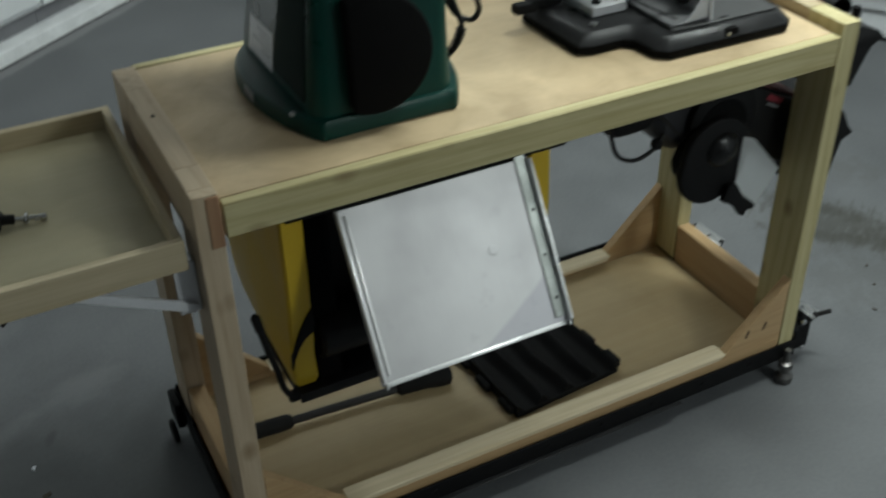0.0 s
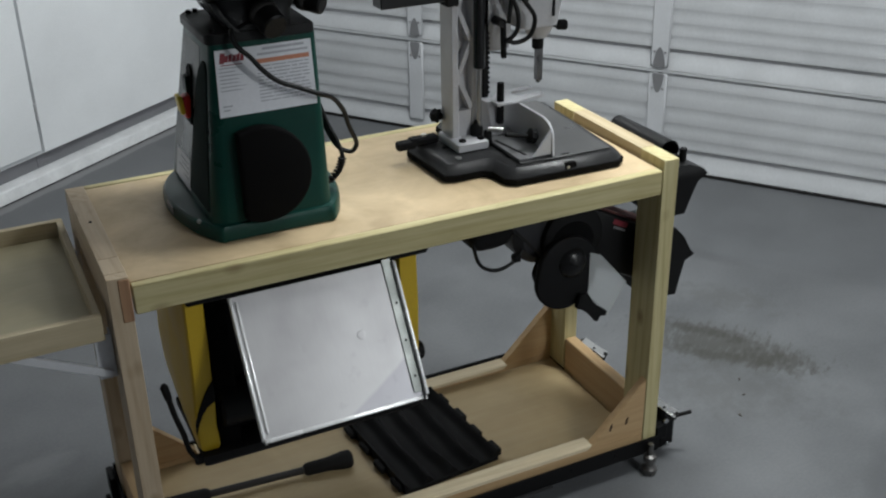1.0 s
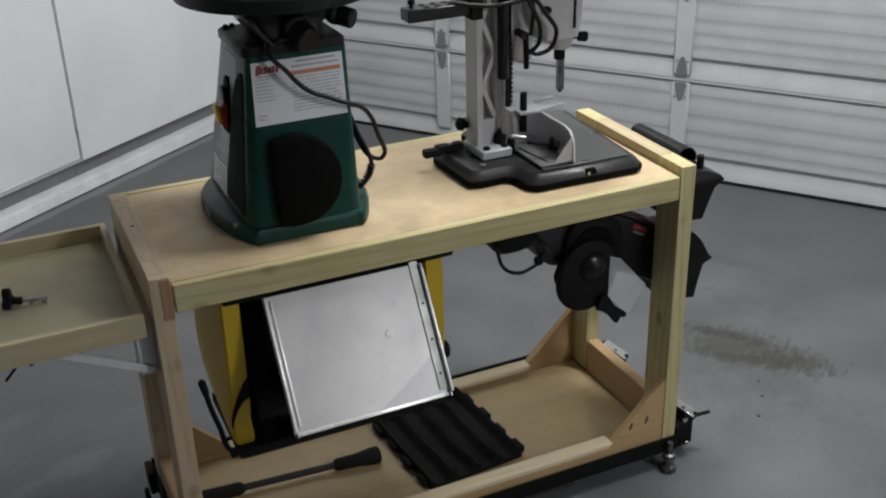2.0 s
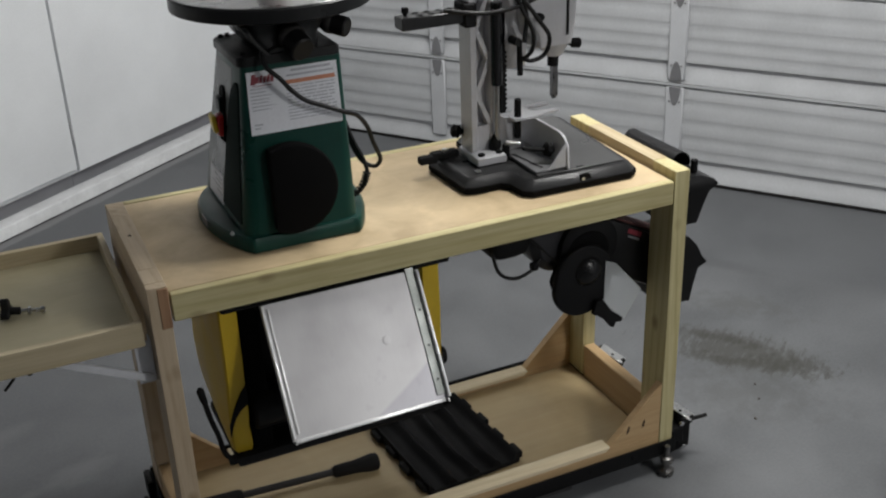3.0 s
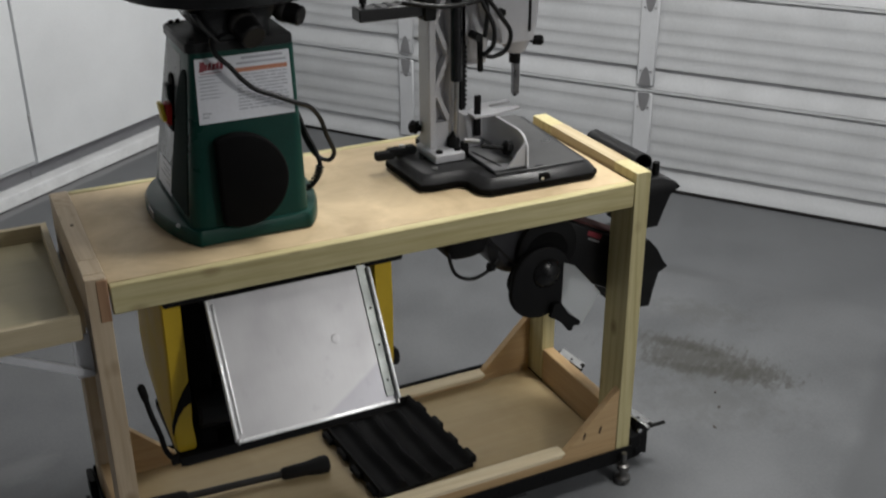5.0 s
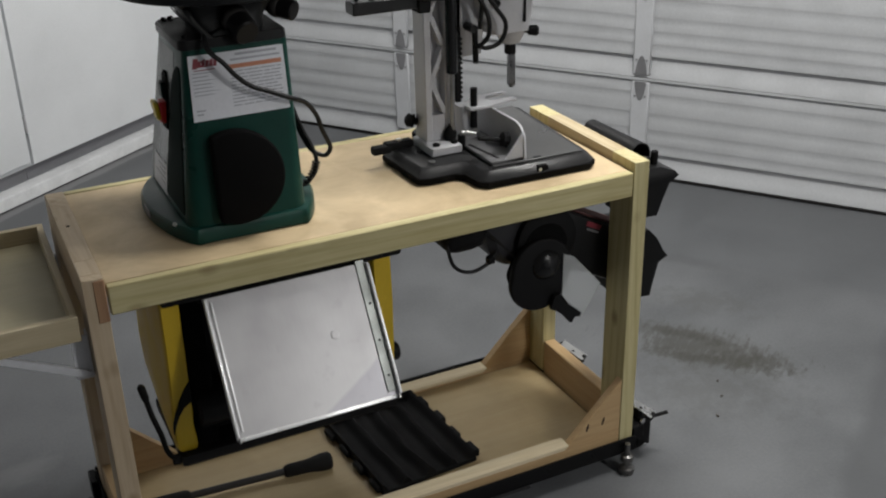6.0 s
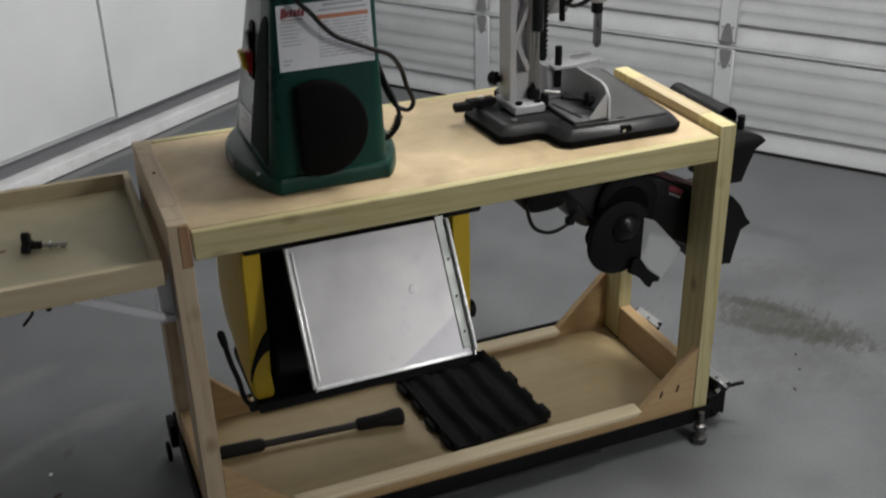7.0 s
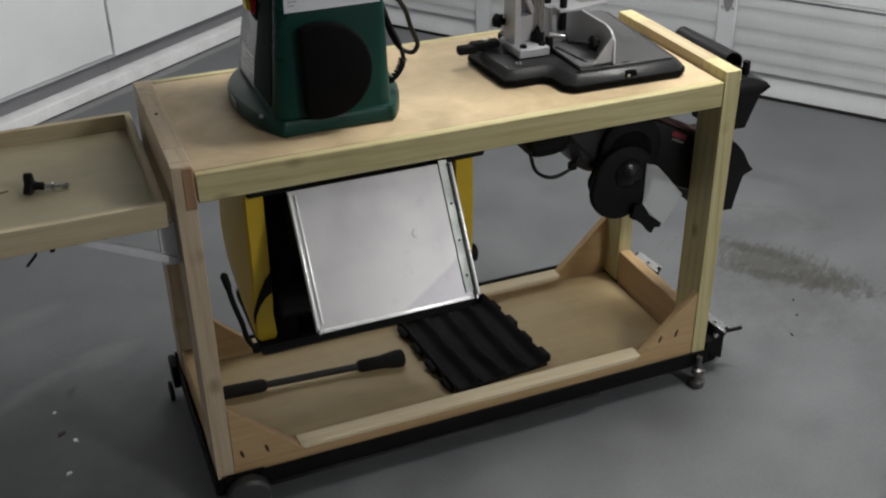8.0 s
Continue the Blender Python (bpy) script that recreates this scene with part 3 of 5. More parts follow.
part("shelf", box(BAR + 0.001, L - BAR - 0.001, 0.024, W - 0.024, SHELF - 0.018, SHELF, 0.001), SHELFPLY, cart, "tan plywood bottom shelf")
GUSSET = 0.156
for y0, y1, zt, cap0, cap1 in ((0.002, 0.022, 0.106, 0.0, 0.040), (W - 0.022, W - 0.002, 0.096, W - 0.040, W)):
    xa, xb = BAR + 0.0005, L - BAR - 0.0005
    part("foot_rail", box(xa, xb, y0, y1, 0.066, zt, 0.001), PLY["x"], cart)
    for s, x, holes in ((1, xa, ((0.020, 0.031), (0.074, 0.030))), (-1, xb, ((0.050, 0.052), (0.095, 0.046)))):
        tri = [(x, zt + 0.0006), (x + s * GUSSET, zt + 0.0006), (x, zt + GUSSET)]
        gus = part("gusset", prism(tri, "xz", y0 - 0.0006, y1 + 0.0006, 0.0012), PLY["x"], cart, "triangular plywood corner gusset")
        if y0 < 0.1:
            for d, z in holes:
                part("pocket_hole", prism([(x + s * d + 0.0035 * math.cos(q) - 0.25 * s * 0.011 * math.sin(q), zt + z + 0.011 * math.sin(q)) for q in np.linspace(0, math.tau, 12, endpoint=False)], "xz", y0 - 0.0014, y0 + 0.001), HOLEBROWN, gus, "dark pocket-screw hole")
    xs = (xa + GUSSET + 0.001, xb - GUSSET - 0.001)
    part("strip", prism([(xs[0] - 0.012, zt + 0.013), (xs[0], zt + 0.0008), (xs[1], zt + 0.0008), (xs[1] + 0.012, zt + 0.013)], "xz", cap0, cap1, 0.002), PALE, cart, "pale pine edging strip")
part("screw", rod((0.0185, 0.262, RAIL - 0.002), (0.0185, 0.262, RAIL + 0.0012), 0.0035, seg=10), BLACKMATT, cart, "dark screw head")

# the steel mobile base under it
mob = thing("mobile_base", (L / 2, W / 2, 0.0), "black steel mobile base with casters and levelling feet under the cart", "mobile base")
part("side_bar", box(-0.006, L + 0.006, -0.0075, -0.0035, 0.047, 0.089, 0.001), BASEIRON, mob)
part("side_bar", box(-0.006, L + 0.006, W + 0.0035, W + 0.0115, 0.050, 0.1125, 0.001), BASEIRON, mob)
part("lip", box(0.06, L - 0.30, -0.0165, -0.0077, 0.0455, 0.0485, 0.001), RIMIRON, mob)
part("cross_bar", box(-0.0075, -0.0035, -0.0035, W + 0.0035, 0.050, 0.106, 0.001), BASEIRON, mob)
part("cross_bar", box(L + 0.0035, L + 0.0075, -0.0035, W + 0.0035, 0.050, 0.106, 0.001), BASEIRON, mob)
part("ledge", box(-0.003, L + 0.003, -0.003, W + 0.003, 0.052, 0.0632, 0.001), BASEIRON, mob)
for k in range(9):
    x = 0.10 + k * 0.125
    part("bolt", rod((x, -0.0070, 0.070), (x, -0.0100, 0.070), 0.006, seg=6), BASEIRON, mob)


def level_foot(x, y, r=0.020):
    f = part("levelling_foot", turned((x, y, 0.0), (x, y, 0.085), [(0, r * 0.9), (0.06, r), (0.2, r), (0.28, r * 0.5), (0.4, r * 0.45), (0.45, r * 0.8), (0.6, r * 0.8), (0.64, r * 0.35), (1, r * 0.35)], 24), FOOTSTEEL, mob, "dull steel levelling foot")
    return f


def caster(x, y, out):
    c = part("caster", merged(box(x - 0.006, x + 0.03, y - 0.042, y - 0.038, 0.03, 0.105, 0.001), box(x - 0.006, x + 0.03, y + 0.038, y + 0.042, 0.03, 0.105, 0.001), box(x - 0.03 * (out < 0), x + 0.034, y - 0.045, y + 0.045, 0.100, 0.106, 0.001)), BASEIRON, mob)
    part("wheel", turned((x + 0.012, y - 0.018, 0.034), (x + 0.012, y + 0.018, 0.034), [(0, 0.020), (0.02, 0.030), (0.2, 0.034), (0.8, 0.034), (0.98, 0.030), (1, 0.020)], 30), RUBBER, c, "black rubber caster wheel")
    part("pedal", moved(box(-0.015, 0.015, -0.040, 0.034, -0.002, 0.002, 0.0015), Matrix.Translation((x + 0.010, y - 0.020, 0.134)) @ Matrix.Rotation(radians(32), 4, "Z") @ Matrix.Rotation(radians(22), 4, "X")), STEEL, c, "bright steel foot pedal")
    part("pedal_pad", rod((x + 0.022, y - 0.052, 0.119), (x + 0.034, y - 0.044, 0.119), 0.006, seg=12), RUBBER, c)
    part("nut", rod((x - 0.002, y - 0.047, 0.112), (x - 0.002, y - 0.053, 0.112), 0.007, seg=6), CHROME, c)
    part("pedal_arm", box(x - 0.002, x + 0.012, y - 0.03, y + 0.03, 0.1065, 0.1355, 0.002), BASEIRON, c)
    part("axle", rod((x + 0.012, y - 0.048, 0.034), (x + 0.012, y + 0.048, 0.034), 0.006, seg=12), CHROME, c)
    if y < 0.2:
        part("lever", rod((x + 0.035, y - 0.03, 0.10), (x + 0.075, y - 0.05, 0.115), 0.005, seg=10), RUBBER, c)
    part("bracket", box(L + 0.0078 if out > 0 else -0.045, L + 0.045 if out > 0 else -0.0078, y - 0.05, y + 0.05, 0.058, 0.100, 0.003), BASEIRON, c)


level_foot(L - 0.028, -0.022)
level_foot(L - 0.028, W + 0.025)
caster(L + 0.040, 0.060, 1)
caster(L + 0.040, 0.375, 1)
fixed = part("caster", box(0.015, 0.100, -0.0120, -0.008, 0.040, 0.098, 0.001), BASEIRON, mob)
part("wheel", turned((0.058, -0.048, 0.048), (0.058, -0.0125, 0.048), [(0, 0.028), (0.03, 0.042), (0.2, 0.048), (0.8, 0.048), (0.97, 0.044), (1, 0.030)], 36), surf("grey_wheel", (0.045, 0.045, 0.047), 0.5), fixed, "grey rubber wheel")
fixed = part("caster", box(-0.024, -0.008, W - 0.055, W + 0.005, 0.05, 0.112, 0.003), BASEIRON, mob)
part("wheel", turned((-0.036, W - 0.025, 0.025), (-0.0245, W - 0.025, 0.025), [(0, 0.016), (0.06, 0.022), (0.2, 0.025), (0.8, 0.025), (0.94, 0.022), (1, 0.016)], 32), RUBBER, fixed)

# ---- the side tray ----
TX0, TX1, TY0, TY1, TZ = -0.66, -0.014, 0.022, 0.490, 0.735
tray = thing("side_tray", ((TX0 + TX1) / 2, 0.25, 0.66), "shallow plywood side tray bracketed to the end of the cart", "side tray")
part("tray_floor", box(TX0 + 0.012, TX1 - 0.012, TY0 + 0.012, TY1 - 0.012, 0.690, 0.699, 0.0005), TRAYPLY, tray)
part("rim", box(TX0, TX1, TY0, TY0 + 0.013, 0.684, TZ, 0.0015), TRAYPINE["x"], tray)
part("rim", box(TX0, TX1, TY1 - 0.013, TY1, 0.684, TZ, 0.0015), TRAYPINE["x"], tray)
part("rim", box(TX1 - 0.013, TX1, TY0 + 0.0132, TY1 - 0.0132, 0.684, TZ, 0.0015), TRAYPINE["y"], tray)
part("rim", box(TX0, TX0 + 0.013, TY0 + 0.0132, TY1 - 0.0132, 0.684, TZ, 0.0015), TRAYPINE["y"], tray)
for y in (0.046, 0.42):
    b = part("bracket", merged(box(-0.034, -0.0015, y - 0.002, y + 0.002, 0.592, 0.683, 0.001), box(-0.0045, -0.0012, y + 0.002, y + 0.026, 0.592, 0.683, 0.0008), box(-0.27, -0.014, y + 0.002, y + 0.022, 0.680, 0.6835, 0.0008)), BRACKET, tray, "white steel folding bracket")
    part("brace", moved(box(-0.185, 0.0, y - 0.010, y - 0.0025, -0.008, 0.008, 0.001), Matrix.Translation((-0.010, 0, 0.602)) @ Matrix.Rotation(radians(26), 4, "Y")), BRACKET, b, "white diagonal brace")
part("catch", merged(rod((-0.255, 0.15, 0.612), (-0.276, 0.15, 0.590), 0.0028, seg=10), rod((-0.255, 0.15, 0.612), (-0.255, 0.15, 0.684), 0.002, seg=8)), BLACKMATT, tray, "dark hanging catch pin")
part("catch", merged(rod((-0.225, 0.15, 0.612), (-0.225, 0.15, 0.622), 0.005, seg=10), rod((-0.225, 0.15, 0.62), (-0.225, 0.15, 0.684), 0.002, seg=8)), BLACKMATT, tray)

knob = thing("clamp_knob", (-0.26, 0.265, 0.700), "black lobed clamp knob with a steel bolt lying in the tray", "clamp knob")
lobes = [(-0.262 + (0.017 + 0.007 * math.cos(3 * q)) * math.sin(q), 0.716 + (0.017 + 0.007 * math.cos(3 * q)) * math.cos(q)) for q in np.linspace(0, math.tau, 36, endpoint=False)]
grip = moved(prism(lobes, "xz", 0.258, 0.274, 0.002), about((-0.262, 0.266, 0.716), 70, "Z"))
part("grip", moved(grip, Matrix.Translation((0.017, -0.008, 0))), BLACK, knob)
part("hub", rod((-0.240, 0.257, 0.712), (-0.219, 0.254, 0.709), 0.008), BLACK, knob)
part("bolt", merged(rod((-0.222, 0.2555, 0.7083), (-0.176, 0.245, 0.7055), 0.0040, seg=12), rod((-0.206, 0.2515, 0.7072), (-0.200, 0.2502, 0.7068), 0.0085, seg=6), rod((-0.184, 0.247, 0.706), (-0.174, 0.2445, 0.7055), 0.0058, seg=12)), STEEL, knob, "bright steel bolt and nut")
tray.location.z += 0.009
knob.location += Vector((0.004, -0.014, 0.009))
single("nail", rod((-0.312, 0.254, 0.7105), (-0.282, 0.261, 0.7105), 0.0015, seg=8), surf("rusty_wire", (0.20, 0.10, 0.05), 0.7), "small rusty nail lying in the tray", "nail", at=(-0.297, 0.257, 0.709))

# ---- the spindle sander ----
ZB = TOP + 0.001
sander = thing("spindle_sander", (0.345, 0.26, ZB), "green benchtop oscillating spindle sander with a round iron table", "spindle sander")


def flange(z, grow):
    half = [(0.0, 0.0945), (0.05, 0.0945), (0.10, 0.0945), (0.118, 0.098), (0.146, 0.150), (0.165, 0.215), (0.173, 0.285), (0.166, 0.36), (0.130, 0.43), (0.07, 0.462), (0.0, 0.470)]
    ring = [(0.344 + u, v) for u, v in half] + [(0.344 - u * 0.975, v) for u, v in half[-2:0:-1]]
    line = smooth_line([(u, v, 0) for u, v in ring + ring[:1]], 4)[:-1]
    c = Vector((0.344, 0.28, 0))
    return [Vector((p.x, p.y, z)) + (p - c).normalized() * grow for p in line]


part("base", loft([flange(ZB, -0.003), flange(ZB + 0.003, 0.0), flange(ZB + 0.024, 0.0), flange(ZB + 0.031, -0.005), flange(ZB + 0.033, -0.014)]), GREEN, sander)


def face_y(z):
    return 0.106 + (z - 0.845) * 0.085


def body_ring(z, x0, x1, y1, r=0.016):
    return rounded(x0, x1, face_y(z), y1, z, r)


part("housing", loft([body_ring(0.829, 0.2225, 0.4640, 0.455, 0.030), body_ring(0.875, 0.2265, 0.4625, 0.444, 0.028), body_ring(1.155, 0.2555, 0.4590, 0.335), body_ring(1.166, 0.2565, 0.4585, 0.333, 0.014)]), GREEN, sander)
part("top_cap", loft([body_ring(1.1662, 0.2515, 0.4590, 0.336, 0.018), body_ring(1.180, 0.2515, 0.4590, 0.336, 0.018), body_ring(1.184, 0.2555, 0.4550, 0.332, 0.016)]), BLACK, sander, "black plastic top cap")


def on_front(bm, lift):
    """Lays a flat mesh, drawn in x and z about y = 0, on the sloping front."""
    for v in bm.verts:
        v.co.y += face_y(v.co.z) - lift
    return bm


card = part("label_plate", on_front(prism([(0.260, 1.034), (0.447, 1.034), (0.4455, 1.156), (0.264, 1.156)], "xz", 0.0, 0.0008), 0.0010), PAPER, sander, "white printed instruction label")
emblem = [prism([(0.270, 1.132), (0.279, 1.131), (0.283, 1.150), (0.274, 1.151)], "xz", 0, 0.0004)]
for k in range(5):
    x = 0.2795 + k * 0.0074
    emblem.append(prism([(x, 1.1335), (x + 0.0066, 1.1335), (x + 0.0090, 1.1455 + 0.003 * (k % 2)), (x + 0.0024, 1.1455)], "xz", 0, 0.0004))
emblem.append(prism([(0.272, 1.1275), (0.312, 1.1275), (0.312, 1.129), (0.272, 1.129)], "xz", 0, 0.0004))
part("logo", on_front(merged(*emblem), 0.0014), RED, card, "dark red slanted emblem shape")
part("warning_bar", on_front(prism([(0.338, 1.1235), (0.440, 1.1235), (0.4395, 1.1315), (0.338, 1.1315)], "xz", 0, 0.0004), 0.0014), ORANGE, card, "orange warning bar")
random.seed(5)
bars = []
for row in range(11):
    z = 1.117 - row * 0.0064
    x = 0.339
    while x < 0.43:
        w = random.uniform(0.010, 0.034)
        bars.append(prism([(x, z), (min(x + w, 0.438), z), (min(x + w, 0.438), z + 0.0022), (x, z + 0.0022)], "xz", 0, 0.0004))
        x += w + 0.003
for row in range(7):
    z = 1.122 - row * 0.0068
    bars.append(prism([(0.268, z), (0.268 + random.uniform(0.030, 0.056), z), (0.268 + 0.030, z + 0.002), (0.268, z + 0.002)], "xz", 0, 0.0004))
for x0, x1, z, h in ((0.352, 0.432, 1.147, 0.0045), (0.342, 0.438, 1.138, 0.0038), (0.268, 0.285, 1.052, 0.003), (0.268, 0.280, 1.045, 0.003)):
    bars.append(prism([(x0, z), (x1, z), (x1, z + h), (x0, z + h)], "xz", 0, 0.0004))
tagged(part("printing", on_front(merged(*bars), 0.0014), PRINT, card), "rows of small grey print bars", kind="stuff")
dpts = [(0.322 + 0.095 * math.cos(a), 0.922 + 0.092 * math.sin(a)) for a in np.linspace(radians(-116), radians(116), 40)]
part("front_cover", on_front(prism(dpts, "xz", -0.026, 0.0, 0.006, 3), 0.0005), DEADBLACK, sander, "black D-shaped plastic cover")
# side with the switch: pale slate behind, a darker raised panel with an arched edge in front
def flank(points, lift):
    """Points y, z laid on the leaning side of the housing."""
    return [Vector((0.2265 + (z - 0.875) * 0.1036 - lift, y, z)) for y, z in points]


REAR = [(0.200, 0.850), (0.200, 1.150), (0.318, 1.150), (0.372, 1.0), (0.425, 0.850)]
FORE = [(0.137, 0.848), (0.150, 1.118), (0.158, 1.130), (0.172, 1.130), (0.202, 1.108), (0.222, 1.070), (0.245, 0.990), (0.262, 0.920), (0.278, 0.848)]
part("side_panel", loft([flank(REAR, -0.002), flank(REAR, 0.0007)]), SLATE, sander, "slate grey side panel")
part("side_panel", loft([flank(FORE, -0.002), flank(FORE, 0.0022), flank([(0.137 + (y - 0.137) * 0.97 + 0.002, z) for y, z in FORE], 0.0030)]), MATTSLATE, sander, "dark raised side panel with an arched edge")
BEZEL = [(0.252, 0.985), (0.292, 0.985), (0.290, 1.088), (0.278, 1.098), (0.262, 1.098), (0.254, 1.088)]
part("switch_panel", loft([flank(BEZEL, 0.0), flank(BEZEL, 0.004)]), DEADBLACK, sander, "black switch bezel")
part("switch_box", box(0.2335, 0.2445, 0.258, 0.286, 1.046, 1.078, 0.003), DARKGREEN, sander, "dark switch surround")
sw = part("switch", box(0.226, 0.244, 0.256, 0.288, 0.996, 1.040, 0.004), REDPLASTIC, sander, "red safety switch")
part("paddle", moved(box(0.217, 0.2270, 0.258, 0.288, 1.004, 1.042, 0.004, 2), about((0.222, 0.27, 1.02), -8, "Y")), YELLOWPLASTIC, sw, "yellow switch paddle")
TAG = [(0.280, 0.838), (0.396, 0.838), (0.384, 0.902), (0.280, 0.902)]
side = part("side_label", loft([flank(TAG, 0.0), flank(TAG, 0.0016)]), PAPER, sander, "white side label")
for z, y1 in ((0.889, 0.350), (0.879, 0.340), (0.868, 0.370), (0.857, 0.330)):
    line_of = [(0.290, z), (y1, z), (y1, z + 0.003), (0.290, z + 0.003)]
    part("print_line", loft([flank(line_of, 0.0012), flank(line_of, 0.0020)]), PRINT, side)
part("base_sticker", loft([[Vector((0.1765 - dx, y, z)) for y, z in ((0.245, ZB + 0.012), (0.290, ZB + 0.012), (0.290, ZB + 0.026), (0.245, ZB + 0.026))] for dx in (0.0, 0.0022)]), GREYPLATE, sander, "small grey sticker on the base")
part("side_screw", rod((0.206, 0.150, 0.826), (0.202, 0.145, 0.831), 0.004, seg=10), STEEL, sander)
# trunnions and tilt knobs under the table
TC = Vector((0.366, 0.268, 0))
ZT = 1.253
part("trunnion", loft([rounded(0.300, 0.425, 0.150, 0.30, 1.184, 0.03), rounded(0.282, 0.430, 0.160, 0.31, 1.206, 0.03), rounded(0.268, 0.450, 0.160, 0.33, 1.235, 0.03), rounded(0.262, 0.464, 0.150, 0.35, ZT - 0.0005, 0.03)]), IRON, sander, "black iron table trunnion")
part("rib", loft([rounded(x - 0.006, x + 0.007, y - 0.008, y + 0.008, z, 0.003, 2) for x, y, z in ((0.276, 0.158, 1.236), (0.286, 0.150, 1.214), (0.302, 0.140, 1.194), (0.312, 0.136, 1.1845))]), IRON, sander)
part("trunnion_foot", prism([(0.312, 1.1843), (0.412, 1.1843), (0.404, 1.196), (0.330, 1.196), (0.318, 1.191)], "xz", 0.136, 0.152, 0.002), IRON, sander)
for p0, p1, r in (((0.358, 0.178, 1.224), (0.374, 0.106, 1.190), 0.0255), ((0.440, 0.22, 1.220), (0.488, 0.170, 1.205), 0.0205)):
    k = part("tilt_knob", turned(p0, p1, [(0, r * 0.75), (0.25, r * 0.8), (0.32, r), (0.96, r * 0.98), (1, r * 0.86)], 26), BLACK, sander, "round dark tilt knob")
    a, b = Vector(p0), Vector(p1)
    part("collar", turned(a.lerp(b, 0.36), a.lerp(b, 0.56), [(0, r * 1.0), (0.15, r * 1.07), (0.85, r * 1.07), (1, r * 1.0)], 26), KNOBGREY, k, "worn grey collar")
for x, y in ((0.268, 0.318), (0.282, 0.322), (0.270, 0.16), (0.440, 0.30)):
    part("cap_bolt", rod((x, y, 1.1835), (x, y, 1.1895), 0.0055, seg=6), BLACKMATT, sander)
table = part("round_table", turned((TC.x, TC.y, ZT), (TC.x, TC.y, ZT + 0.030), [(0, 0.194), (0.1, 0.201), (0.88, 0.201), (1, 0.198)], 96), IRON, sander, "round dark cast-iron table")
part("table_face", turned((TC.x, TC.y, ZT + 0.0305), (TC.x, TC.y, ZT + 0.0315), [(0, 0.1975), (1, 0.1965)], 96), CASTIRON, table, "ground grey iron table face")
part("table_insert", turned((TC.x + 0.001, TC.y - 0.008, ZT + 0.0317), (TC.x + 0.001, TC.y - 0.008, ZT + 0.0325), [(0, 0.074), (1, 0.073)], 48), HOLEBLACK, table, "dark opening round the spindle")
part("spindle", merged(rod((TC.x + 0.004, TC.y, ZT + 0.033), (TC.x + 0.004, TC.y, ZT + 0.17), 0.0265, seg=32)), SLEEVE, sander, "dark red abrasive sleeve")
part("spindle_nut", rod((TC.x + 0.004, TC.y, ZT + 0.1705), (TC.x + 0.004, TC.y, ZT + 0.19), 0.014, seg=6), STEEL, sander)
part("power_cord", hose([(0.312, 0.165, 1.190), (0.298, 0.128, 1.188), (0.299, 0.106, 1.168), (0.320, 0.097, 1.146), (0.342, 0.0965, 1.118), (0.368, 0.0965, 1.095), (0.404, 0.097, 1.078), (0.442, 0.098, 1.060), (0.476, 0.115, 1.041), (0.503, 0.135, 1.006), (0.519, 0.150, 0.966), (0.540, 0.170, 0.922), (0.534, 0.175, 0.904), (0.522, 0.180, 0.903), (0.506, 0.185, 0.914), (0.493, 0.190, 0.937), (0.484, 0.200, 0.966), (0.478, 0.210, 1.000), (0.468, 0.225, 1.040)], 0.0048), CORD, sander, "black power cord")
part("cord_loop", hose([(0.464, 0.22, 1.05), (0.476, 0.205, 1.012), (0.489, 0.190, 0.963), (0.501, 0.180, 0.933), (0.508, 0.172, 0.905), (0.509, 0.170, 0.890)], 0.0045), CORD, sander)
relief = [hose([(0.508, 0.17, 0.897), (0.503, 0.172, 0.870), (0.486, 0.18, 0.848), (0.466, 0.19, 0.838)], 0.0045)]
for k in range(8):
    t = k / 7
    p = Vector((0.508, 0.17, 0.893)).lerp(Vector((0.482, 0.18, 0.846)), t) + Vector((0.006 * math.sin(math.pi * t), 0, 0))
    relief.append(turned(p + Vector((0, 0, 0.0022)), p - Vector((0.001, 0, 0.0022)), [(0, 0.0045), (0.3, 0.009), (0.7, 0.009), (1, 0.0045)], 12))
part("strain_relief", merged(*relief), RUBBER, sander, "ribbed black strain relief")

# ---- the mortiser ----
mort = thing("mortiser", (0.93, 0.23, ZB), "grey and black benchtop hollow-chisel mortiser", "mortiser")
YC = 0.205
outline = [(0.722, 0.335), (0.730, 0.160), (0.752, 0.150), (0.815, 0.150), (0.832, 0.135), (0.836, 0.088), (0.855, 0.070), (1.105, 0.062), (1.128, 0.080), (1.150, 0.447), (1.132, 0.465), (0.865, 0.465), (0.848, 0.447), (0.842, 0.350), (0.740, 0.350)]


def grown(pts, k, z):
    cx, cy = 0.93, 0.235
    return [Vector((x + (k if x < cx else -k), y + (k if y < cy else -k), z)) for x, y in pts]


part("base_plate", loft([grown(outline, 0.003, ZB), grown(outline, 0, ZB + 0.004), grown(outline, 0.0, ZB + 0.015), grown(outline, 0.0015, ZB + 0.0165)]), DEADBLACK, mort, "black iron base")
part("base_rim", loft([grown(outline, 0.002, ZB + 0.0167), grown(outline, 0.004, ZB + 0.020), grown(outline, 0.015, ZB + 0.034), grown(outline, 0.020, ZB + 0.0355)]), RIMIRON, mort, "worn bevelled black rim")
part("rim_notch", prism([(0.972, ZB + 0.0175), (1.002, ZB + 0.0172), (0.998, ZB + 0.031), (0.976, ZB + 0.0313)], "xz", 0.0690, 0.078), DEADBLACK, mort)
deck = [(0.880, 0.095), (1.098, 0.088), (1.120, 0.440), (0.885, 0.440)]
part("work_table", prism(deck, "xy", ZB + 0.0358, ZB + 0.0395, 0.0012), surf("worn_dark_deck", (0.075, 0.075, 0.075), 0.34, 0.3, var=0.15), mort, "smooth dark grey work table")
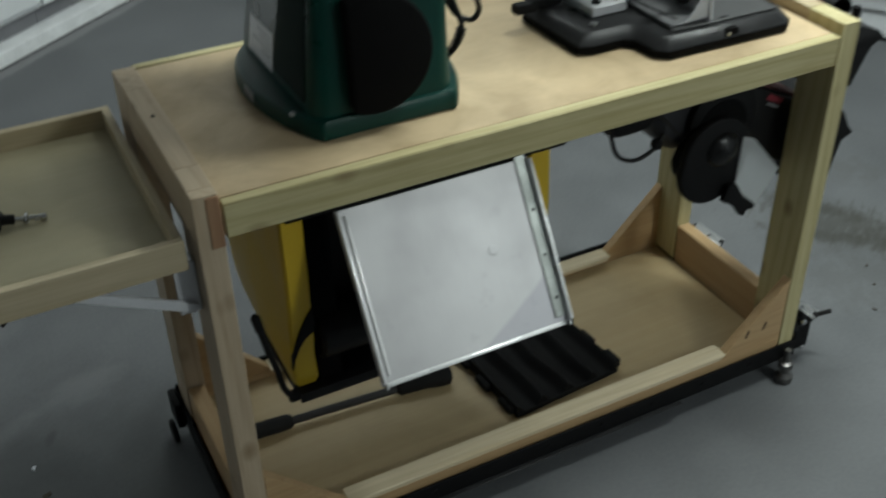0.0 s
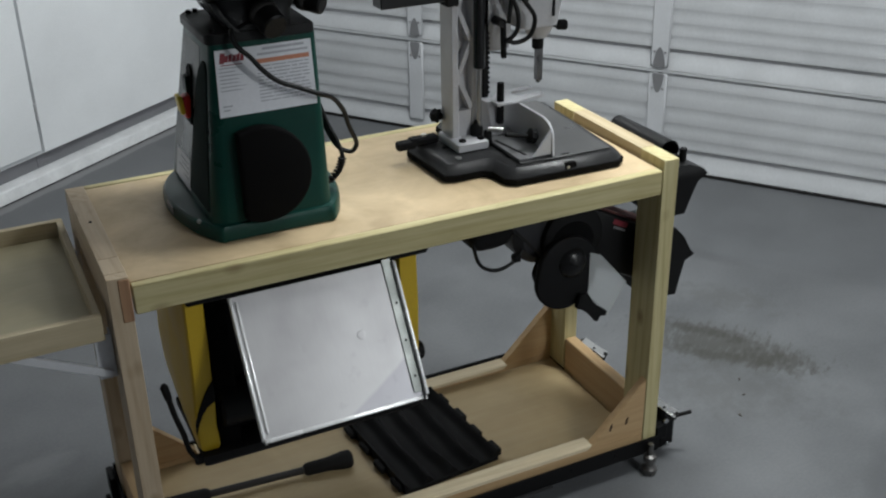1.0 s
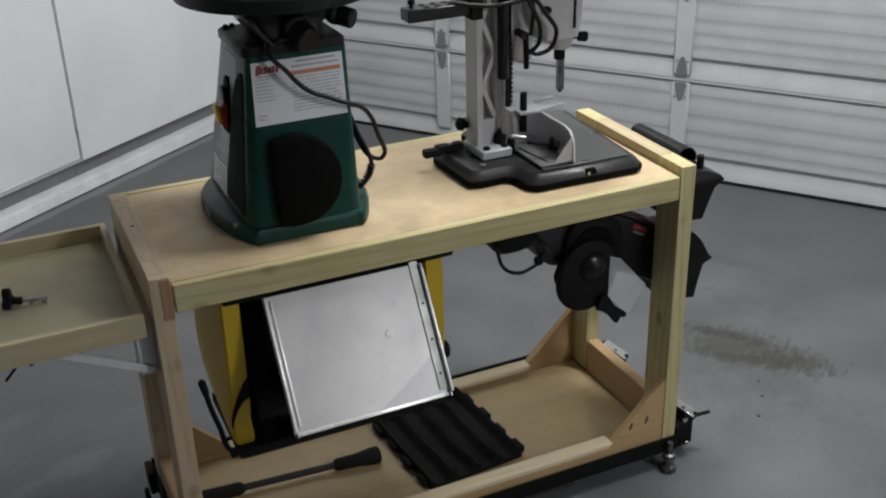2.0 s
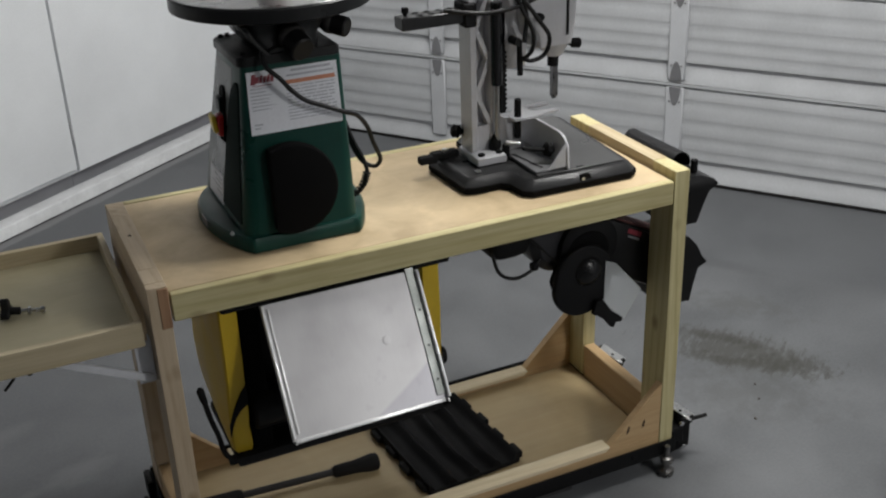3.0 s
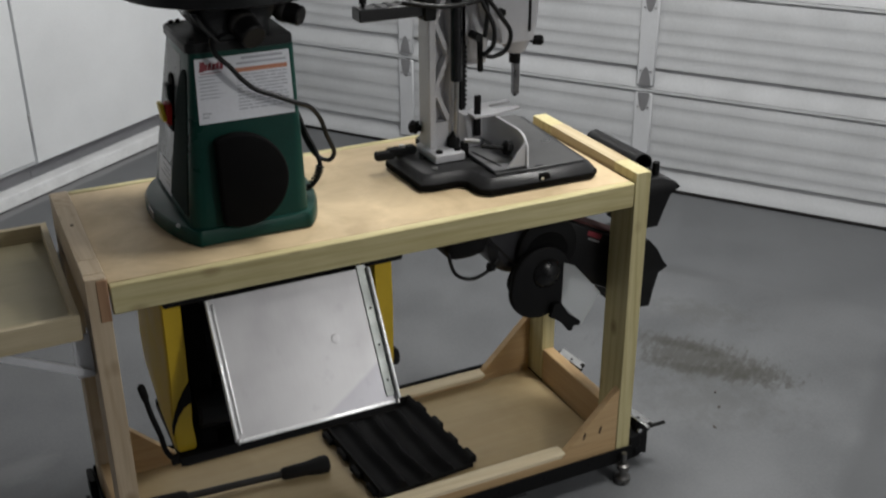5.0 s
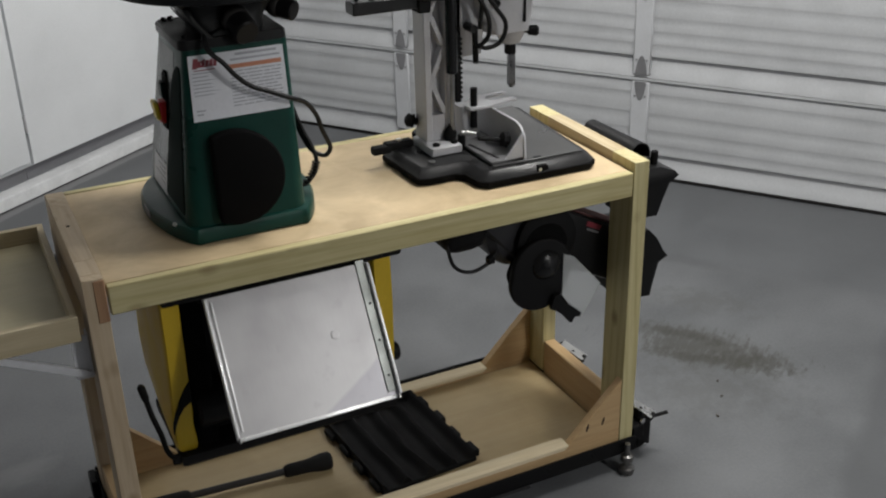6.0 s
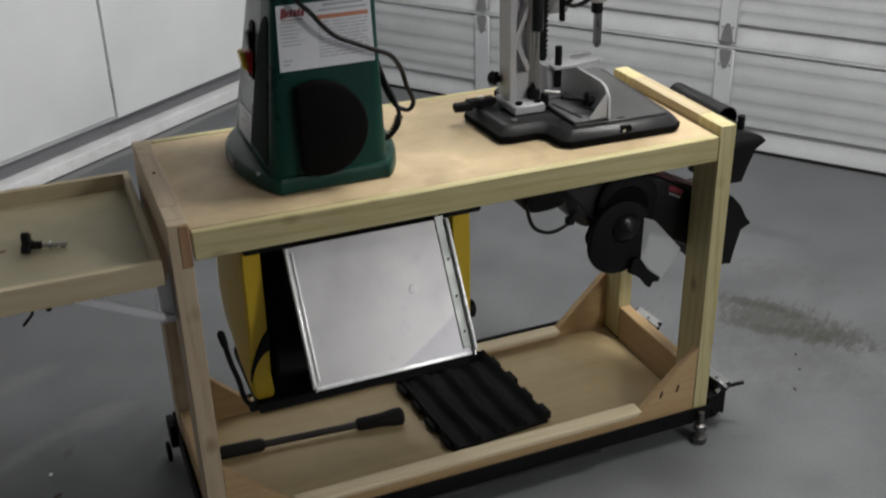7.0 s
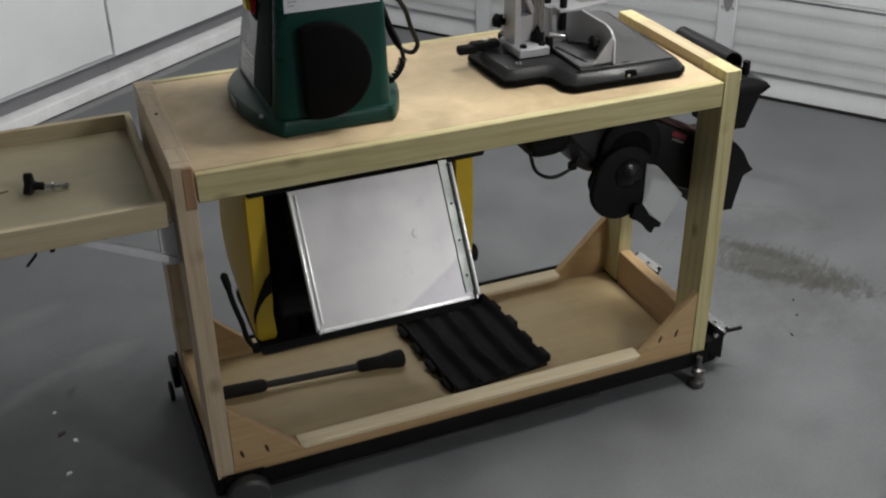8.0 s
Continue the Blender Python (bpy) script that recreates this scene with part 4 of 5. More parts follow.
ZD = ZB + 0.036
# column: flat flange, web with triangular ribs, foot
col = part("column", box(0.763, 0.779, YC - 0.032, YC + 0.022, ZD, 1.2355, 0.002), CASTGREY, mort, "light grey cast column")
part("web", box(0.7792, 0.8108, YC - 0.006, YC + 0.004, ZD, 1.235, 0.0005), CASTGREY, col)
part("rear_flange", box(0.811, 0.821, YC - 0.030, YC + 0.022, ZD + 0.0205, 1.2355, 0.002), CASTGREY, col)
part("column_cap", box(0.7625, 0.823, YC - 0.0325, YC + 0.0225, 1.236, 1.2455, 0.002), CASTGREY, col)
part("web_plate", box(0.7793, 0.8107, YC - 0.026, YC - 0.0065, ZD, 0.944, 0.001), CASTGREY, col)
steps = [0.946, 1.018, 1.090, 1.161, 1.232]
for k, (a, b) in enumerate(zip(steps, steps[1:])):
    za, zb = (a, b) if k % 2 else (b, a)
    d = Vector((0.032, 0, zb - za))
    n = Vector((-d.z, 0, d.x)).normalized() * 0.0055
    pts = [(0.779 + n.x, za + n.z), (0.811 + n.x, zb + n.z), (0.811 - n.x, zb - n.z), (0.779 - n.x, za - n.z)]
    part("web_rib", prism(pts, "xz", YC - 0.028, YC - 0.0065, 0.001), CASTGREY, col)
foot = part("column_foot", prism([(0.790, ZD), (0.866, ZD), (0.866, ZD + 0.017), (0.862, ZD + 0.021), (0.794, ZD + 0.021), (0.790, ZD + 0.017)], "xz", 0.213, 0.315, 0.003), CASTGREY, mort, "light grey cast foot of the column")
for x in (0.807, 0.852):
    for y in (0.227, 0.302):
        part("bolt", rod((x, y, ZD + 0.012), (x, y, ZD + 0.027), 0.008, seg=6), BLACKMATT, foot)
part("side_knob", turned((0.762, YC + 0.01, 0.924), (0.742, YC + 0.03, 0.926), [(0, 0.007), (0.25, 0.008), (0.35, 0.016), (0.6, 0.014), (0.8, 0.0155), (1, 0.008)], 7), BLACKMATT, mort, "black locking knob")
lever = part("lever_arm", merged(box(0.716, 0.785, 0.294, 0.320, ZD + 0.001, ZD + 0.019, 0.004), box(0.684, 0.730, 0.292, 0.316, ZD - 0.004, ZD + 0.016, 0.006, 2)), BLACKMATT, mort, "black lever lying on the base")
# tool bar at the head of the column
arm = part("tool_bar", box(0.606, 0.760, YC - 0.035, YC + 0.008, 1.178, 1.204, 0.002), BARBLACK, mort, "black bar drilled for chisels")
part("bar_collar", box(0.744, 0.772, YC - 0.042, YC + 0.014, 1.168, 1.218, 0.003), BLACKMATT, arm)
part("thumb_screw", turned((0.622, YC - 0.014, 1.2045), (0.622, YC - 0.014, 1.222), [(0, 0.004), (0.35, 0.004), (0.4, 0.008), (1, 0.0075)], 14), BLACKMATT, arm)
for k in range(4):
    for dy in (-0.024, 0.0):
        part("socket", turned((0.650 + k * 0.026, YC + dy, 1.2042), (0.650 + k * 0.026, YC + dy, 1.2048), [(0, 0.0074), (1, 0.0072)], 14), HOLEBLACK, arm)
# rack and gas spring
spring = part("gas_spring", rod((0.822, YC - 0.04, 1.035), (0.822, YC - 0.04, 1.215), 0.0125), BLACKGLOSS, mort, "black gas spring")
part("piston_rod", rod((0.821, YC - 0.04, 0.905), (0.822, YC - 0.04, 1.0345), 0.0055), DULLSTEEL, spring, "dull steel piston rod")
part("rod_boot", turned((0.854, 0.254, ZD + 0.0212), (0.856, 0.250, ZD + 0.056), [(0, 0.014), (0.5, 0.0145), (0.75, 0.009), (1, 0.006)], 16), BLACKMATT, mort, "black rubber boot of the piston rod")
part("base_bolt", rod((0.779, 0.190, ZD), (0.779, 0.190, ZD + 0.004), 0.008, seg=6), STEEL, mort, "bright steel base bolt")
part("lever_bolt", rod((0.752, 0.307, ZD + 0.018), (0.752, 0.307, ZD + 0.023), 0.007, seg=6), STEEL, mort, "bright steel lever bolt")
part("notch_screw", rod((0.980, 0.0700, ZB + 0.022), (0.980, 0.0672, ZB + 0.022), 0.0035, seg=8), STEEL, mort)
teeth = [box(0.837, 0.849, YC - 0.03, YC - 0.008, 0.965, 1.20, 0.001)]
for k in range(16):
    teeth.append(box(0.8492, 0.8535, YC - 0.028, YC - 0.010, 0.972 + k * 0.0105, 0.9775 + k * 0.0105, 0.0006))
part("rack", merged(*teeth), BLACKMATT, mort, "black toothed rack")
# head, motor, chuck, chisel
head = part("head", loft([rounded(0.915, 1.005, YC - 0.050, YC + 0.065, 1.104, 0.012), rounded(0.885, 1.012, YC - 0.055, YC + 0.070, 1.150, 0.014), rounded(0.872, 1.015, YC - 0.055, YC + 0.070, 1.215, 0.014), rounded(0.880, 1.018, YC - 0.050, YC + 0.065, 1.230, 0.014)]), CASTGREY, mort, "light grey cast head")
part("slide", loft([rounded(0.8235, 0.905, YC - 0.02, YC + 0.055, 1.06, 0.008), rounded(0.8235, 0.905, YC - 0.03, YC + 0.06, 1.12, 0.008), rounded(0.8235, 0.905, YC - 0.03, YC + 0.06, 1.222, 0.008)]), CASTGREY, head)
part("access_slot", box(0.9845, 0.9900, YC - 0.0580, YC - 0.0540, 1.126, 1.208, 0.001), BLACKMATT, head, "dark slot in the head")
part("neck", turned((0.984, YC, 1.100), (0.984, YC, 1.070), [(0, 0.036), (0.4, 0.030), (1, 0.020)], 28), CASTGREY, head)
part("chuck_collar", rod((0.984, YC, 1.070), (0.984, YC, 1.045), 0.0125, seg=20), BLACKMATT, head)
part("chisel", merged(box(0.980, 0.994, YC - 0.007, YC + 0.007, 0.974, 1.045, 0.0008), rod((0.987, YC, 0.969), (0.987, YC, 0.982), 0.0055, seg=10)), CHISEL, head, "square steel hollow chisel")
part("depth_knob", turned((1.002, YC - 0.03, 1.100), (1.030, YC - 0.042, 1.099), [(0, 0.005), (0.2, 0.006), (0.3, 0.0105), (0.85, 0.0115), (1, 0.008)], 14), BLACKMATT, head)
part("side_bolt", rod((0.915, YC - 0.055, 1.175), (0.915, YC - 0.070, 1.175), 0.008, seg=12), BLACKMATT, head)
part("motor", loft([rounded(0.915, 1.100, YC - 0.075, YC + 0.09, 1.2305, 0.02), rounded(0.908, 1.110, YC - 0.080, YC + 0.095, 1.236, 0.02), rounded(0.908, 1.110, YC - 0.080, YC + 0.095, 1.42, 0.02), rounded(0.92, 1.095, YC - 0.07, YC + 0.085, 1.435, 0.02)]), BLACK, mort, "black motor housing")
part("depth_rod", rod((0.892, YC - 0.045, 1.20), (0.892, YC - 0.045, 1.33), 0.006, seg=12), BLACKMATT, mort)
part("handle_hub", rod((0.862, YC - 0.031, 1.128), (0.862, YC - 0.066, 1.128), 0.009), RIMIRON, mort)
part("handle_pin", rod((0.866, YC - 0.06, 1.130), (0.868, YC - 0.06, 1.055), 0.0062, seg=12), BLACKMATT, mort)
for k, pts in enumerate(([(0.80, 0.17, 1.262), (0.835, 0.14, 1.262), (0.872, 0.13, 1.215), (0.905, 0.125, 1.170), (0.928, 0.125, 1.135), (0.920, 0.13, 1.098), (0.890, 0.135, 1.086), (0.868, 0.14, 1.095)],
                         [(0.805, 0.18, 1.255), (0.845, 0.145, 1.240), (0.868, 0.13, 1.195), (0.888, 0.125, 1.150), (0.888, 0.128, 1.112), (0.868, 0.135, 1.090)],
                         [(0.700, 0.165, 1.212), (0.735, 0.150, 1.206), (0.790, 0.140, 1.200), (0.850, 0.135, 1.205), (0.900, 0.130, 1.220), (0.945, 0.120, 1.245), (0.975, 0.118, 1.262)],
                         [(0.800, 0.175, 1.25), (0.80, 0.17, 1.275), (0.83, 0.15, 1.285), (0.86, 0.135, 1.25), (0.875, 0.13, 1.19), (0.870, 0.13, 1.13)])):
    part("motor_cord", hose(pts, 0.0048), CORD, mort, "black motor cord")
# fence and hold-down
fence = part("fence", merged(prism([(0.096, ZD + 0.004), (0.101, ZD + 0.055), (0.118, ZD + 0.074), (0.140, ZD + 0.080), (0.325, ZD + 0.080), (0.325, ZD + 0.004)], "yz", 0.956, 0.962, 0.001)), CASTGREY, mort, "grey cast fence")
part("fence_foot", box(0.880, 0.9558, 0.105, 0.325, ZD + 0.0042, ZD + 0.009, 0.001), surf("dull_grey_foot", (0.16, 0.16, 0.165), 0.42, 0.3, var=0.15), fence, "dull grey fence foot")
part("fence_end", prism([(0.912, ZD + 0.0092), (0.9555, ZD + 0.0092), (0.9555, ZD + 0.066)], "xz", 0.1015, 0.1065, 0.0008), CASTGREY, fence, "grey triangular web of the fence")
part("slot", prism([(0.902, 0.122), (0.909, 0.122), (0.893, 0.230), (0.886, 0.230)], "xy", ZD + 0.0088, ZD + 0.0095), BLACKMATT, fence, "dark slot in the fence foot")
part("slot", prism([(0.980, 0.098), (1.000, 0.098), (1.000, 0.103), (0.980, 0.103)], "xy", ZD + 0.003, ZD + 0.0042), BLACKMATT, mort)
part("fence_screw", rod((0.874, 0.155, ZD + 0.050), (0.931, 0.148, ZD + 0.038), 0.005, seg=10), BLACKMATT, fence)
part("fence_knob", turned((0.924, 0.150, ZD + 0.041), (0.946, 0.147, ZD + 0.036), [(0, 0.008), (0.25, 0.017), (0.5, 0.015), (0.75, 0.0175), (1, 0.010)], 8), BLACKMATT, fence, "black fence knob")
fork = [(0.862, YC - 0.047), (0.902, YC - 0.047), (0.985, YC - 0.030), (0.985, YC - 0.016), (0.930, YC - 0.014), (0.922, YC), (0.930, YC + 0.014), (0.985, YC + 0.018), (0.985, YC + 0.034), (0.902, YC + 0.030), (0.862, YC - 0.010)]
hold = part("hold_down", prism(fork, "xy", 0.946, 0.952, 0.001), CASTGREY, mort, "light grey hold-down fork plate")
part("hold_rod", rod((0.878, YC - 0.03, 0.903), (0.878, YC - 0.03, 0.992), 0.0078), BLACKMATT, hold)
part("hold_block", loft([rounded(0.852, 0.905, YC - 0.03, YC + 0.03, ZD + 0.002, 0.006), rounded(0.858, 0.898, YC - 0.025, YC + 0.025, ZD + 0.05, 0.006), rounded(0.850, 0.875, YC - 0.02, YC + 0.02, 0.95, 0.006)]), CASTGREY, mort)
part("clamp_screw", rod((0.874, 0.235, ZD + 0.0005), (0.874, 0.235, ZD + 0.034), 0.009, seg=14), BLACKMATT, mort)
part("clamp_lever", rod((0.872, 0.235, ZD + 0.038), (0.905, 0.222, ZD + 0.033), 0.006, seg=12), STEEL, mort, "bright steel clamp lever")

# the upright at its full size, standing back on its bolted foot
GROW = 1.042
BACKWARD = (1 - GROW) * Vector((-0.19, -1.80, 1.68))
UPRIGHT = ("column", "side_knob", "tool_bar", "gas_spring", "rack", "head", "motor", "depth_rod", "handle_hub", "handle_pin", "motor_cord", "hold_down", "hold_block")
for piece in mort.children:
    kind_of = piece.name.split(".")[0]
    if kind_of in UPRIGHT:
        left = 0.0 if kind_of == "tool_bar" else -0.005
        piece.location = GROW * (mort.location + Vector((left, 0, 0))) + BACKWARD - mort.location
        piece.scale = (GROW, GROW, GROW)

# ---- the planer that hangs upside down under the top ----
plan = thing("thickness_planer", (0.36, 0.24, 0.74), "yellow and black thickness planer fixed upside down under the top", "planer")
def cover(rows):
    """A moulded cover from rows of z, x0, x1, y0, y1; its front corner is rounded off on the outer side."""
    return loft([[Vector((x, y, z)) for x, y in ((x0, y0 + 0.010), (x0 + 0.001, y0 + 0.004), (x0 + 0.004, y0), (x1 - 0.003, y0), (x1, y0 + 0.003), (x1, y1), (x0 + 0.012, y1), (x0 + 0.004, (y0 + y1) / 2))] for z, x0, x1, y0, y1 in rows])


part("side_cover", cover([(0.715, 0.133, 0.172, 0.056, 0.425), (0.60, 0.132, 0.171, 0.052, 0.425), (0.54, 0.131, 0.170, 0.052, 0.42), (0.47, 0.128, 0.170, 0.053, 0.42), (0.43, 0.128, 0.168, 0.055, 0.41), (0.40, 0.128, 0.171, 0.058, 0.395), (0.375, 0.130, 0.173, 0.064, 0.375), (0.3595, 0.137, 0.172, 0.074, 0.35)]), YELLOW, plan, "yellow moulded side cover")
part("side_cover", cover([(0.715, 0.572, 0.614, 0.056, 0.425), (0.60, 0.572, 0.614, 0.052, 0.425), (0.47, 0.572, 0.613, 0.055, 0.42), (0.40, 0.574, 0.612, 0.060, 0.405), (0.3595, 0.576, 0.608, 0.080, 0.36)]), YELLOW, plan, "yellow moulded side cover")
sweep = [(0.170, 0.535), (0.158, 0.520), (0.145, 0.495), (0.133, 0.465), (0.1275, 0.440), (0.1265, 0.418), (0.1325, 0.440), (0.142, 0.462), (0.153, 0.477), (0.164, 0.485), (0.170, 0.487)]
part("side_stripe", prism(sweep, "xz", 0.0485, 0.060, 0.001), BLACKMATT, plan, "black swept stripe")
part("foot_plate", box(0.135, 0.232, 0.028, 0.42, 0.716, 0.7405, 0.004), BLACKMATT, plan, "black base flange")
part("foot_plate", box(0.540, 0.628, 0.028, 0.42, 0.716, 0.7405, 0.004), BLACKMATT, plan)
part("core", box(0.1785, 0.5715, 0.125, 0.395, 0.3578, 0.735, 0.006), BLACKMATT, plan, "black inner frame")
part("column_cover", loft([rounded(0.1735, 0.222, 0.075, 0.13, z, 0.012) for z in (0.3578, 0.715)]), DEADBLACK, plan)
part("roller", rod((0.182, 0.092, 0.448), (0.570, 0.092, 0.448), 0.046, seg=36), BLACK, plan, "shiny black feed roller")
part("top_cover", loft([[Vector((x, y, z)) for x, y in ((0.136 + d, 0.056 + d), (0.612 - d, 0.056 + d), (0.612 - d, 0.30 - d), (0.136 + d, 0.30 - d))] for z, d in ((0.3575, 0.0), (0.338, 0.0), (0.328, 0.010))]), BLACKMATT, plan, "black top cover")
part("crank", merged(hose([(0.160, 0.075, 0.345), (0.128, 0.066, 0.352), (0.110, 0.060, 0.380), (0.102, 0.058, 0.425), (0.090, 0.058, 0.475), (0.083, 0.058, 0.518)], 0.0055, 10), turned((0.084, 0.058, 0.512), (0.077, 0.056, 0.550), [(0, 0.006), (0.15, 0.0075), (0.85, 0.008), (1, 0.005)], 16), box(0.118, 0.136, 0.060, 0.074, 0.340, 0.362, 0.003)), BLACKMATT, plan, "black crank arm with its grip")
part("depth_knob", rod((0.606, 0.08, 0.462), (0.630, 0.08, 0.460), 0.020), BLACKMATT, plan)
# the folded-down feed table: its hinge line high, its lip low and forward
P_TL, P_BL, P_W = Vector((0.2095, 0.017, 0.717)), Vector((0.2095, -0.129, 0.491)), 0.337
down = (P_BL - P_TL)
length = down.length
down.normalize()
out = Vector((0, down.z, -down.y))
if out.y > 0:
    out = -out


def on_leaf(u0, u1, v0, v1, h0, h1, bev=0.001, seg=1):
    """A block on the leaf: u across, v down from the hinge, h out from its face."""
    bm = box(u0, u1, v0, v1, h0, h1, bev, seg)
    m = Matrix(((1, down.x, out.x, P_TL.x), (0, down.y, out.y, P_TL.y), (0, down.z, out.z, P_TL.z), (0, 0, 0, 1)))
    bmesh.ops.transform(bm, matrix=m, verts=bm.verts[:])
    bmesh.ops.recalc_face_normals(bm, faces=bm.faces[:])
    return bm


leaf = part("feed_table", on_leaf(0.0, P_W, -0.006, length, -0.003, 0.0, 0.001), SHEET, plan, "bright aluminium folding feed table")
part("edge", on_leaf(0.0, 0.006, -0.004, length - 0.006, 0.0005, 0.013, 0.0022, 2), GLINTEDGE, leaf, "bright rolled edge")
part("edge", on_leaf(0.0125, 0.017, 0.004, length - 0.014, 0.0003, 0.0045, 0.0016, 2), GLINTEDGE, leaf)
part("edge", on_leaf(P_W - 0.006, P_W, -0.004, length - 0.004, 0.0005, 0.014, 0.0022, 2), GLINTEDGE, leaf)
part("edge", on_leaf(P_W - 0.026, P_W - 0.0065, -0.012, length - 0.012, 0.0005, 0.003, 0.001), CHANNEL, leaf)
part("lip", on_leaf(0.008, P_W - 0.008, length - 0.004, length + 0.004, -0.008, 0.0012, 0.0018, 2), GLINTEDGE, leaf)
for v in (0.075, 0.150, 0.222):
    bm = on_leaf(P_W - 0.0185, P_W - 0.0135, v, v + 0.005, 0.003, 0.0050, 0.001)
    part("rivet", bm, IRON, leaf)
for u in (0.003, P_W - 0.008):
    part("stop_peg", on_leaf(u, u + 0.005, length - 0.004, length + 0.006, 0.003, 0.009, 0.0015), DULLSTEEL, leaf)
dent = P_TL + Vector((0.236, 0, 0)) + down * 0.121
part("dimple", turned(dent + out * 0.0002, dent + out * 0.0006, [(0, 0.0095), (0.6, 0.0075), (0.8, 0.005), (0.7, 0.003)], 20), SHEET, leaf, "small pressed dimple")
part("hinge_bar", rod((0.205, 0.036, 0.7130), (0.552, 0.036, 0.7130), 0.006), BLACKMATT, plan)

# ---- the belt and disc sander under the other end ----
belt = thing("belt_sander", (1.05, 0.2, 0.74), "black and grey belt and disc sander hanging under the top", "belt sander")
part("base_casting", loft([rounded(0.80, 1.15, 0.08, 0.38, z, 0.03) for z in (0.7405, 0.715)]), IRON, belt)
part("motor", turned((0.948, 0.105, 0.652), (0.948, 0.36, 0.652), [(0, 0.055), (0.06, 0.074), (0.9, 0.074), (1, 0.055)], 36), MOTORGREY, belt, "dark grey motor body")
part("motor_mount", prism([(0.835, 0.715), (1.04, 0.715), (1.01, 0.60), (0.975, 0.560), (0.945, 0.590)], "xz", 0.10, 0.30, 0.006), MOTORGREY, belt)
part("foot_lug", loft([rounded(0.760 + d, 0.868 - d, 0.09 + d, 0.2, z, 0.018) for z, d in ((0.7405, 0.0), (0.682, 0.0), (0.656, 0.008), (0.644, 0.022))]), BLACKMATT, belt)
def capsule(xa, za, ra, xb, zb, rb, n=20):
    """The outline round two circles, one above the other."""
    low = [(xa + ra * math.cos(q), za + ra * math.sin(q)) for q in np.linspace(math.pi, math.tau, n)]
    high = [(xb + rb * math.cos(q), zb + rb * math.sin(q)) for q in np.linspace(0, math.pi, n)]
    return low + high


guard = part("disc_guard", prism(capsule(0.979, 0.556, 0.077, 0.984, 0.580, 0.077, 24), "xz", 0.056, 0.074, 0.006, 3), BLACKMATT, belt, "round black disc guard")
part("guard_back", prism(capsule(0.978, 0.562, 0.058, 1.004, 0.625, 0.058), "xz", 0.0745, 0.115, 0.004, 1), DEADBLACK, belt)
part("hub_cover", turned((0.993, 0.0558, 0.592), (0.993, 0.036, 0.592), [(0, 0.036), (0.3, 0.033), (0.6, 0.025), (0.85, 0.013), (1, 0.002)], 32), BLACKSATIN, guard)
part("upper_guard", turned((1.012, 0.125, 0.638), (1.012, 0.078, 0.638), [(0, 0.070), (0.1, 0.076), (0.85, 0.076), (1, 0.066)], 44), BLACKMATT, belt)
part("eye_shield", prism([(1.036, 0.610), (1.064, 0.598), (1.140, 0.512), (1.092, 0.436), (1.034, 0.505)], "xz", 0.052, 0.0545, 0.0008), CLEAR, belt, "clear plastic eye shield")
part("shield_bracket", prism([(1.008, 0.516), (1.026, 0.516), (1.048, 0.482), (1.082, 0.454), (1.078, 0.444), (1.064, 0.447), (1.058, 0.434), (1.050, 0.436), (1.030, 0.462), (1.012, 0.476), (0.998, 0.483)], "xz", 0.040, 0.0515, 0.001), BLACKMATT, belt, "black shield bracket")
tilt = 27
arm_m = about((1.03, 0.15, 0.645), tilt, "Y")
barm = part("belt_arm", moved(box(1.03, 1.262, 0.10, 0.20, 0.575, 0.705, 0.012, 2), arm_m), BLACK, belt, "black belt arm")
part("belt", moved(box(1.035, 1.255, 0.112, 0.188, 0.7055, 0.7105, 0.002), arm_m), SLEEVE, barm)
part("sticker", moved(box(1.115, 1.158, 0.0985, 0.0997, 0.686, 0.698, 0.0004), arm_m), RED, barm, "dark red sticker")
part("sticker", moved(box(1.122, 1.158, 0.0985, 0.0997, 0.677, 0.682, 0.0004), arm_m), GREYPLATE, barm, "pale grey sticker")
part("dust_chute", loft([[Vector((x, y, z)) for x, y in ((x0, 0.085), (x1, 0.07), (x1, 0.20), (x0, 0.20))] for x0, x1, z in ((1.225, 1.298, 0.430), (1.225, 1.306, 0.47), (1.225, 1.318, 0.516), (1.225, 1.344, 0.528), (1.225, 1.330, 0.544), (1.225, 1.310, 0.580), (1.225, 1.284, 0.608))]), BLACK, belt, "flared black dust chute")
part("cord", hose([(0.773, 0.11, 0.70), (0.769, 0.10, 0.66), (0.783, 0.095, 0.618), (0.822, 0.095, 0.598), (0.866, 0.10, 0.606), (0.894, 0.11, 0.624)], 0.0042), CORD, belt, "black power cord")
part("cord_clip", box(0.866, 0.884, 0.094, 0.112, 0.604, 0.622, 0.003), BLACKMATT, belt)

# black holders screwed to the outer side of the end frame
cup = thing("tool_holder", (1.25, 0.1, 0.66), "black plastic tool holder screwed to the end of the cart", "tool holder")
part("cup", loft([[Vector((x, y, z)) for x, y in ((1.2215, y0), (x1, y0 - 0.004), (x1, 0.165), (1.2215, 0.165))] for x1, y0, z in ((1.292, 0.06, 0.650), (1.302, 0.055, 0.690), (1.314, 0.05, 0.730), (1.336, 0.045, 0.748), (1.326, 0.05, 0.760), (1.290, 0.055, 0.773))]), BLACK, cup)
part("clip", merged(rod((1.288, 0.075, 0.774), (1.288, 0.075, 0.805), 0.0085), rod((1.268, 0.08, 0.774), (1.268, 0.08, 0.792), 0.010)), BLACKMATT, cup)
